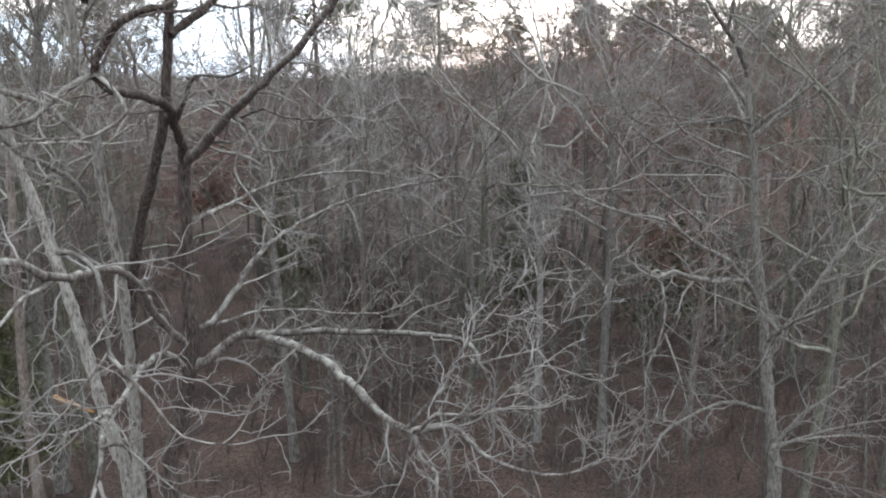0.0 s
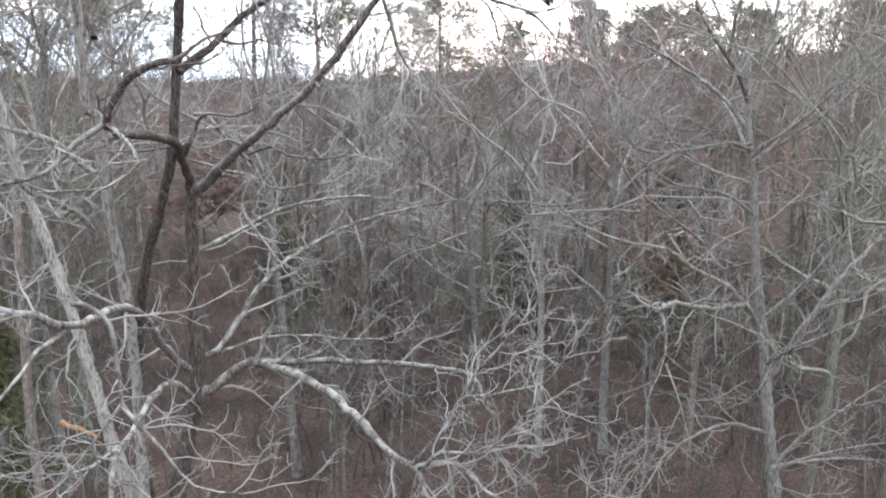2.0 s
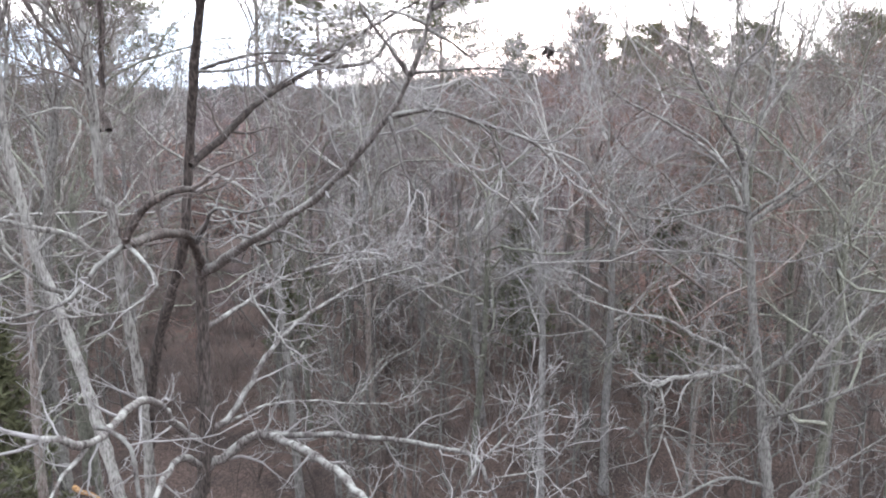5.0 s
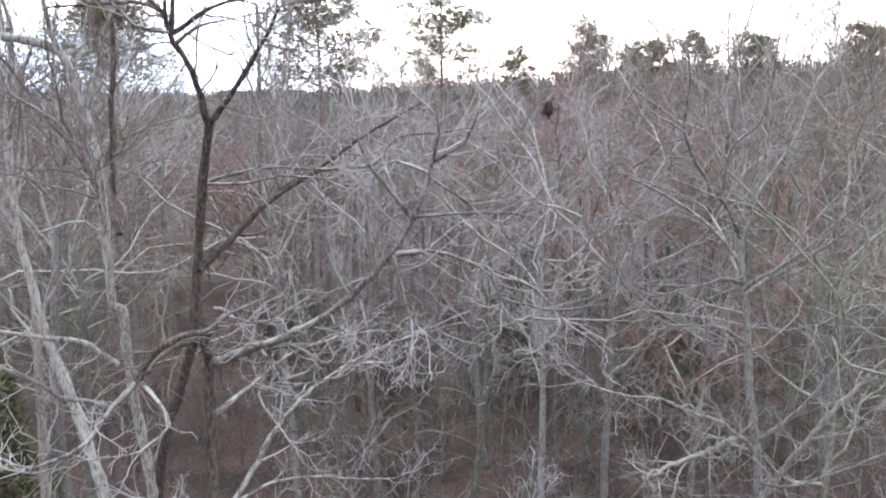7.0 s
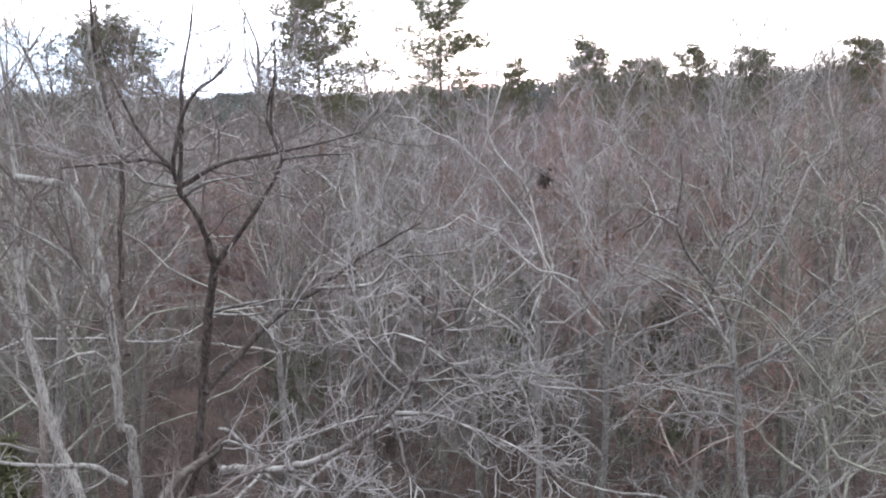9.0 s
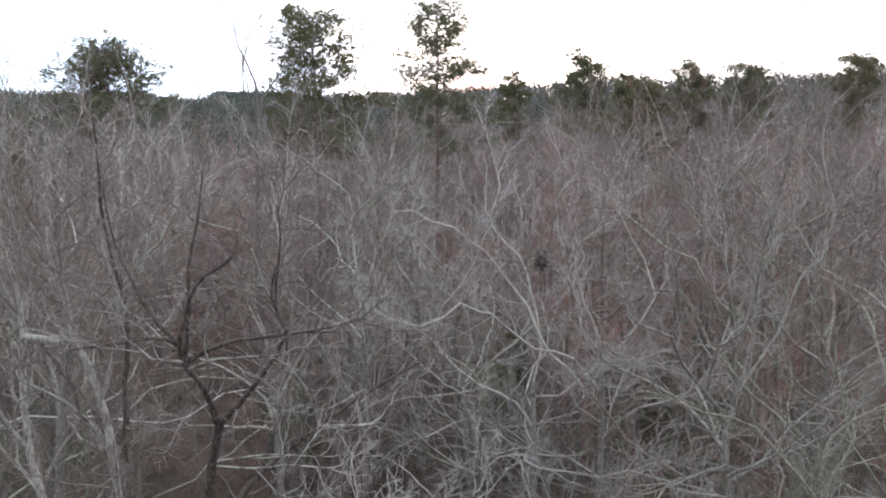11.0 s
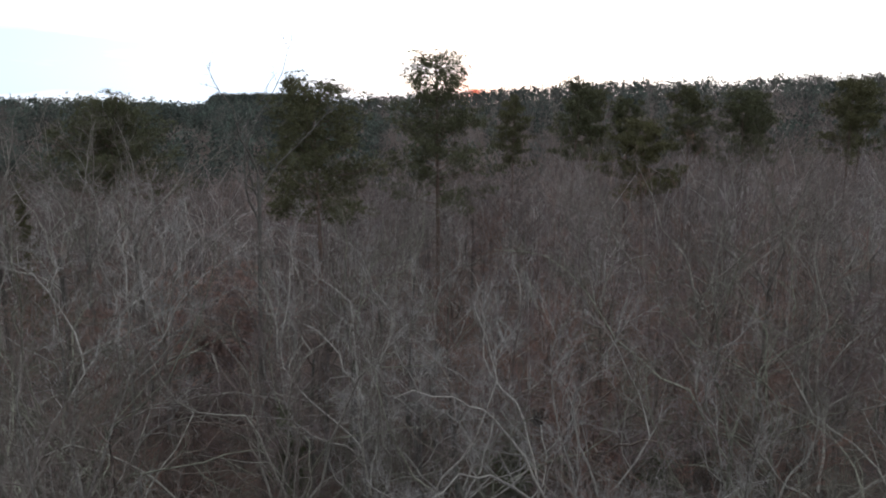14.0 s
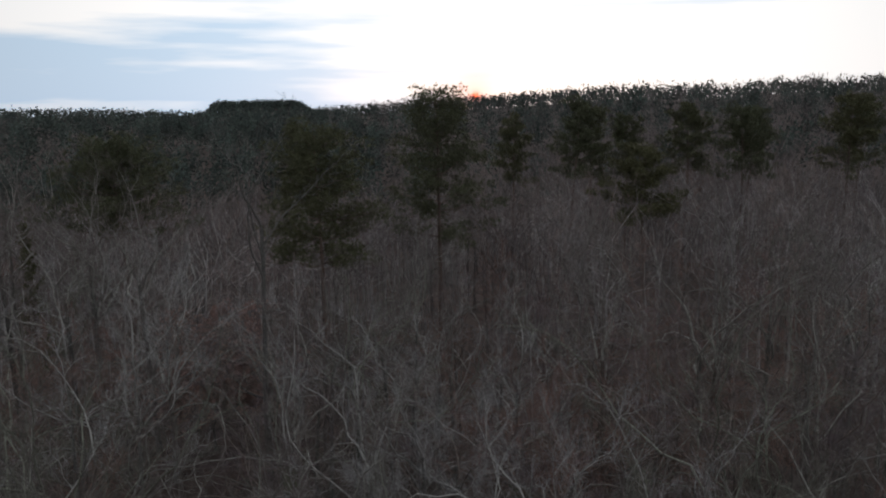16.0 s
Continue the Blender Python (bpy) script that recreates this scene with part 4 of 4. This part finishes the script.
limb_part(root, 'limb', DARK, .05, .014, 1.1, [(-4.38, 9.40, 10.20), (-4.43, 9.80, 10.74), (-4.32, 9.70, 11.83), (-4.19, 9.60, 12.80), (-4.32, 9.60, 13.51), (-4.42, 9.60, 14.20), (-4.38, 9.50, 14.79), (-4.40, 9.50, 15.38)])
limb_part(root, 'limb', DARK, .05, .014, 1.1, [(-4.38, 9.80, 10.20), (-5.14, 10.60, 11.07), (-5.59, 10.70, 11.59), (-6.00, 10.80, 12.15), (-6.49, 10.90, 12.71), (-6.99, 11.00, 13.19)])
limb_part(root, 'limb', PALE, .045, .02, .8, [(-4.33, 9.30, 8.57), (-4.64, 9.00, 8.96), (-4.97, 8.70, 9.11), (-5.33, 8.40, 9.30), (-5.60, 8.20, 9.44)])
crown_part(root, trunk, PALE)

# tall leafless tree with straight grey trunk and many side limbs
root = tagged(new('tulip_tree'), 'tall leafless tree with straight grey trunk and many side limbs', 'tree', 'large trees near the clearing')
trunk = trunk_part(root, PALE, .15, .055, [(6.15, 14.10, -0.30), (6.60, 14.10, 1.28), (6.31, 14.10, 3.43), (6.08, 14.10, 5.03), (5.82, 14.10, 6.63), (5.70, 14.10, 7.78), (5.55, 14.10, 8.68), (5.48, 14.10, 9.39)])
limb_part(root, 'limb', OAK, .05, .008, 1.1, [(5.48, 14.10, 9.39), (5.22, 14.00, 9.89), (4.86, 13.90, 10.33), (4.58, 13.80, 10.66), (4.35, 13.70, 10.98), (4.15, 13.60, 11.44), (4.17, 13.60, 11.84), (4.17, 13.50, 12.38), (4.05, 13.50, 13.10)])
limb_part(root, 'side_branch', PALE, .024, .008, 1.1, [(4.17, 13.60, 11.40), (3.80, 13.40, 11.59), (3.44, 13.20, 11.76), (3.15, 13.10, 12.07)])
limb_part(root, 'limb', OAK, .034, .007, 1.1, [(4.98, 13.92, 10.18), (5.01, 13.80, 10.76), (5.08, 13.70, 11.18), (5.38, 13.60, 11.44), (5.56, 13.60, 11.73), (5.62, 13.50, 12.37), (5.67, 13.50, 13.04), (5.80, 13.40, 13.80)])
limb_part(root, 'limb', PALE, .04, .012, 1, [(5.66, 14.10, 8.40), (6.32, 13.70, 8.93), (6.81, 13.30, 9.49), (7.11, 13.00, 9.95), (7.41, 12.80, 10.52), (7.90, 12.60, 11.20)])
limb_part(root, 'limb', OAK, .045, .012, 1, [(5.50, 14.10, 8.90), (5.11, 14.20, 9.43), (4.66, 14.40, 9.83), (3.94, 14.40, 10.27), (3.14, 14.30, 10.66), (2.82, 14.30, 10.93)])
limb_part(root, 'limb', PALE, .045, .01, 1.1, [(5.48, 14.10, 9.39), (5.60, 14.10, 9.79), (5.88, 14.20, 10.99), (5.97, 14.20, 12.06), (6.15, 14.30, 13.01), (6.18, 14.30, 13.94)])
limb_part(root, 'limb', PALE, .03, .008, 1.1, [(5.70, 14.12, 10.20), (6.44, 14.30, 11.30), (6.83, 14.40, 12.37), (7.27, 14.50, 12.79), (7.41, 14.50, 13.63)])
limb_part(root, 'limb', PALE, .03, .01, 1, [(5.64, 14.10, 7.95), (4.83, 13.80, 8.20), (4.09, 13.50, 8.56), (3.70, 13.30, 9.08), (3.55, 13.20, 9.41)])
limb_part(root, 'limb', PALE, .045, .012, 1, [(5.62, 14.00, 8.35), (6.10, 13.70, 8.95), (6.39, 13.40, 9.69), (6.66, 13.10, 10.24), (6.93, 12.90, 10.62)])
limb_part(root, 'limb', PALE, .035, .01, 1.1, [(5.53, 14.00, 8.57), (5.05, 13.70, 8.71), (4.30, 13.30, 8.62), (3.43, 12.90, 8.59), (3.01, 12.70, 8.78), (2.82, 12.60, 9.14)])
limb_part(root, 'limb', PALE, .035, .01, 1.1, [(5.64, 14.00, 7.42), (5.09, 13.70, 7.76), (4.45, 13.30, 7.93), (3.83, 12.90, 8.08), (3.05, 12.50, 8.56)])
limb_part(root, 'limb', PALE, .055, .03, .8, [(6.00, 14.00, 5.17), (5.24, 13.00, 5.90), (4.40, 12.00, 6.13), (3.66, 11.00, 6.44), (3.19, 10.30, 6.68), (2.83, 10.00, 6.64)])
limb_part(root, 'side_branch', PALE, .018, .006, .8, [(2.94, 10.10, 6.61), (3.00, 10.00, 6.20), (2.92, 10.00, 5.72), (2.79, 10.00, 5.40), (2.76, 9.90, 4.78)])
limb_part(root, 'side_branch', PALE, .016, .006, .8, [(3.01, 10.00, 5.89), (3.18, 9.90, 5.44), (3.32, 9.80, 4.91)])
limb_part(root, 'limb', PALE, .045, .012, .9, [(5.29, 13.00, 5.88), (4.79, 12.60, 6.35), (4.11, 12.20, 6.71), (3.41, 11.60, 7.18), (2.67, 11.40, 7.35), (1.94, 11.20, 7.67), (1.61, 11.00, 7.98)])
limb_part(root, 'limb', PALE, .05, .02, .9, [(5.99, 13.90, 5.42), (6.27, 13.50, 5.94), (6.54, 13.30, 6.40), (6.79, 13.10, 6.94), (7.18, 12.90, 7.74), (7.62, 12.80, 8.41)])
limb_part(root, 'limb', PALE, .07, .03, .8, [(6.21, 14.00, 4.16), (6.39, 13.40, 5.23), (6.55, 13.00, 5.86), (6.78, 12.80, 6.45), (7.35, 12.60, 7.30)])
limb_part(root, 'side_branch', PALE, .04, .012, .9, [(6.55, 13.00, 5.86), (6.96, 12.70, 6.13), (7.36, 12.50, 6.65)])
limb_part(root, 'limb', PALE, .045, .015, .9, [(6.19, 14.00, 4.50), (5.67, 11.90, 5.50), (6.00, 11.50, 5.86), (6.33, 11.20, 6.19), (6.69, 11.00, 6.52)])
limb_part(root, 'limb', PALE, .04, .012, .9, [(6.45, 14.00, 2.30), (6.77, 13.80, 3.00), (7.11, 13.50, 3.52), (7.43, 13.20, 4.01), (7.91, 12.90, 4.63)])
limb_part(root, 'limb', PALE, .032, .012, 1.1, [(6.45, 14.00, 2.36), (7.02, 13.60, 2.78), (7.42, 13.20, 3.13), (8.05, 12.90, 3.40)])
limb_part(root, 'limb', PALE, .032, .012, 1.1, [(6.45, 14.00, 2.30), (6.71, 13.40, 2.76), (7.33, 13.00, 3.03), (8.00, 12.60, 3.17)])
limb_part(root, 'limb', PALE, .03, .01, 1.1, [(6.50, 14.00, 1.94), (6.99, 13.40, 2.02), (7.43, 13.00, 2.02)])
limb_part(root, 'limb', PALE, .045, .012, 1, [(6.32, 14.10, 3.02), (5.44, 13.80, 3.35), (4.70, 13.50, 3.23), (4.10, 13.20, 3.02), (3.83, 13.00, 2.73), (3.46, 12.80, 2.28)])
limb_part(root, 'limb', PALE, .035, .01, .8, [(5.72, 14.30, 8.23), (5.59, 15.00, 9.05), (5.36, 15.80, 9.74), (4.59, 15.50, 10.14), (3.67, 15.00, 10.47), (2.88, 14.60, 10.93)])
limb_part(root, 'limb', PALE, .04, .012, 1, [(5.56, 14.00, 8.44), (5.80, 13.70, 8.76), (6.27, 13.40, 9.22), (6.74, 13.00, 9.90), (7.33, 12.60, 10.68)])
limb_part(root, 'limb', PALE, .035, .01, 1, [(5.52, 14.00, 8.67), (4.61, 13.60, 8.62), (4.07, 13.20, 8.70), (3.14, 12.80, 8.83)])

GROVE = [(18.6, 112, 24.0, 4.2), (22.6, 116, 23.0, 3.8), (37.0, 116, 23.6, 3.6), (43.8, 112, 22.4, 4.8), (47.2, 119, 22.6, 3.6), (60.0, 114, 24.4, 4.8),
         (64.8, 120, 23.8, 4.4), (11.6, 124, 21.6, 3.4), (30.0, 124, 22.2, 3.4)]
for x, y, top, spread in GROVE:
    pine_thing("green pine in a grove on the rise", x, y, top - 0.7, 0.24, 0.55, spread, 36, 0.95, 18, 5, 0.38, 0.045, "pine grove on the rise")


# ---- far woods ----
def far_wood(name, label, near, far, count, spread, sprigs, size, tall, material, seed, share=None, lean_up=2.2, wide=0.05, long=1.0):
    """Joined treetops: stems with many slim sprigs, each with real depth."""
    rs = np.random.RandomState(seed)
    polys_v, polys_f, base = [], [], 0
    spots = []
    while len(spots) < count:
        y = math.sqrt(rs.uniform(near * near, far * far))
        x = rs.uniform(-spread, spread) * y
        if share is None or share(x, y, rs):
            spots.append((x, y))
    k = len(spots)
    foot = np.array([(x, y, ground_height(x, y)) for x, y in spots])
    h = tall * rs.uniform(0.78, 1.12, k)
    at = rs.normal(size=(k, sprigs, 3))
    at /= np.linalg.norm(at, axis=2, keepdims=True)
    at *= rs.uniform(0.35, 1.0, (k, sprigs, 1)) * np.array([size, size, size * 1.5])
    start = foot[:, None, :] + at
    start[:, :, 2] += (h - size * 1.5)[:, None]
    d = at * [1, 1, 0.4] / size + rs.normal(size=(k, sprigs, 3)) * 0.35 + [0, 0, lean_up]
    d /= np.linalg.norm(d, axis=2, keepdims=True)
    ln = size * long * rs.uniform(0.35, 0.8, (k, sprigs, 1))
    u = np.cross(d, rs.normal(size=(k, sprigs, 3)))
    u /= np.linalg.norm(u, axis=2, keepdims=True)
    v = np.cross(d, u)
    a, b, c = start + u * wide, start - u * wide * 0.5 + v * wide * 0.87, start - u * wide * 0.5 - v * wide * 0.87
    t = start + d * ln
    verts = np.stack([a, b, c, t], 2).reshape(-1, 3)
    i = np.arange(k * sprigs)[:, None] * 4
    faces = np.concatenate([i + [0, 1, 3], i + [1, 2, 3], i + [2, 0, 3]])
    return tagged(new(name, mesh_of(name, verts, faces, material, False)), label, "woods", kind="stuff")


def wood_stuff(name, label, near, far, count, spread, seed, material, twig, up):
    """Joined bare trees deeper in the wood: each has a trunk, limbs, branches and sprigs."""
    rs = np.random.RandomState(seed)
    shapes = []
    for i in range(5):
        trunk, big, mid, small, tips = bare_tree(15.0, 0.12, 0.5, 3.7, up, 4, 3, 1.3, 0.16, 3, 5, 2)
        thin = [([p[k] for k in (0, 3, 6, -1)], [r[k] for k in (0, 3, 6, -1)]) for p, r in big]
        mids = np.array([[tuple(p[0]), tuple(p[-1])] for p, r in mid])
        stem = tubes([([trunk[0][k] for k in (0, 3, 6, 8)], [trunk[1][k] for k in (0, 3, 6, 8)])], 4)
        shapes.append([joined(stem, tubes(thin, 3)), joined(spikes(mids, 0.017), slivers(small, 0.012), slivers(tips, 0.011))])
    made = []
    while len(made) < count:
        y = math.sqrt(rs.uniform(near * near, far * far))
        x = rs.uniform(-spread, spread) * y
        if -0.37 < x / y < -0.25 and y < 58:
            continue
        shape = shapes[rs.randint(5)]
        a, s, h = rs.uniform(0, 6.28), rs.uniform(0.8, 1.25), rs.uniform(0.82, 1.16)
        turn = np.array([[math.cos(a), -math.sin(a), 0], [math.sin(a), math.cos(a), 0], [0, 0, 1]])
        made.append([(v * [s, s, h] @ turn.T + [x, y, ground_height(x, y)], f) for v, f in shape])
    sets = [(*joined(*(m[0] for m in made)), 0), (*joined(*(m[1] for m in made)), 1)]
    return tagged(new(name, mesh_sets(name, sets, (material, twig))), label, "woods", kind="stuff")


FAR_GREY = surface("distant_grey_bark", island_look((0.0, (0.46, 0.445, 0.43)), (0.5, (0.33, 0.31, 0.30)), (1.0, (0.40, 0.38, 0.36))), 0.95)
FAR_MIX = surface("far_slope_bark", island_look((0.0, (0.17, 0.152, 0.147)), (0.5, (0.205, 0.182, 0.177)), (1.0, (0.185, 0.158, 0.148))), 0.95)
FAR_RED = surface("distant_reddish_bark", island_look((0.0, (0.255, 0.185, 0.162)), (0.5, (0.215, 0.172, 0.16)), (1.0, (0.29, 0.215, 0.19))), 0.95)
FAR_PLUM = surface("distant_purplish_twigs", island_look((0.0, (0.235, 0.195, 0.20)), (0.5, (0.195, 0.165, 0.172)), (1.0, (0.28, 0.237, 0.24))), 0.95)
wood_stuff("distant_bare_woods", "leafless grey-brown woods behind the first trees", 46, 150, 270, 0.72, 3, FAR_GREY, WOOD_FAR, 0.5)
wood_stuff("distant_grey_woods", "leafless purplish grey woods behind the first trees", 46, 130, 210, 0.72, 4, FAR_GREY, FAR_PLUM, 0.35)
wood_stuff("distant_reddish_woods", "leafless reddish woods behind the first trees", 46, 150, 270, 0.72, 11, WOOD_FAR, FAR_RED, 0.6)


def green(x, y, rs):
    d, s = math.hypot(x, y), x / y
    chance = 0.8 if s < -0.08 and d > 150 else (0.22 if d < 300 else 0.5)
    return rs.uniform() < chance * (0.5 + noise.noise(Vector((x * 0.012, y * 0.012, 7.0))) + 0.4)


def on_table(x, y, rs):
    return -0.30 < x / math.hypot(x, y) < -0.14


def brown(x, y, rs):
    if x / y < -0.08 and y > 150:
        return rs.uniform() < 0.15
    return not green(x, y, rs) or rs.uniform() < 0.2


# the needle woods from here on carry painted blue haze in their material
far_wood("distant_pine_woods", "dark green pine woods covering far slopes", 150, 420, 1250, 0.75, 52, 3.0, 15.5, NEEDLE_HAZE, 5, green, 0.4, 0.32, 0.55)
far_wood("distant_mixed_woods", "leafless brown woods on far slopes", 130, 420, 1250, 0.75, 34, 2.6, 16.0, FAR_MIX, 6, brown, 2.0, 0.07)
far_wood("ridge_pine_woods", "dark woods along the skyline ridge", 420, 900, 2900, 0.75, 14, 4.2, 13.0, NEEDLE_HAZE, 8, green, 0.3, 0.8, 0.5)
far_wood("ridge_bare_woods", "bare woods along the skyline ridge", 420, 900, 1000, 0.75, 12, 4.0, 12.5, FAR_MIX, 9, brown, 1.5, 0.35)
far_wood("table_hill_woods", "dark woods on a distant flat-topped hill", 1225, 1600, 1500, 0.6, 14, 6.0, 14.0, NEEDLE_HAZE, 10, on_table, 0.3, 1.3, 0.5)
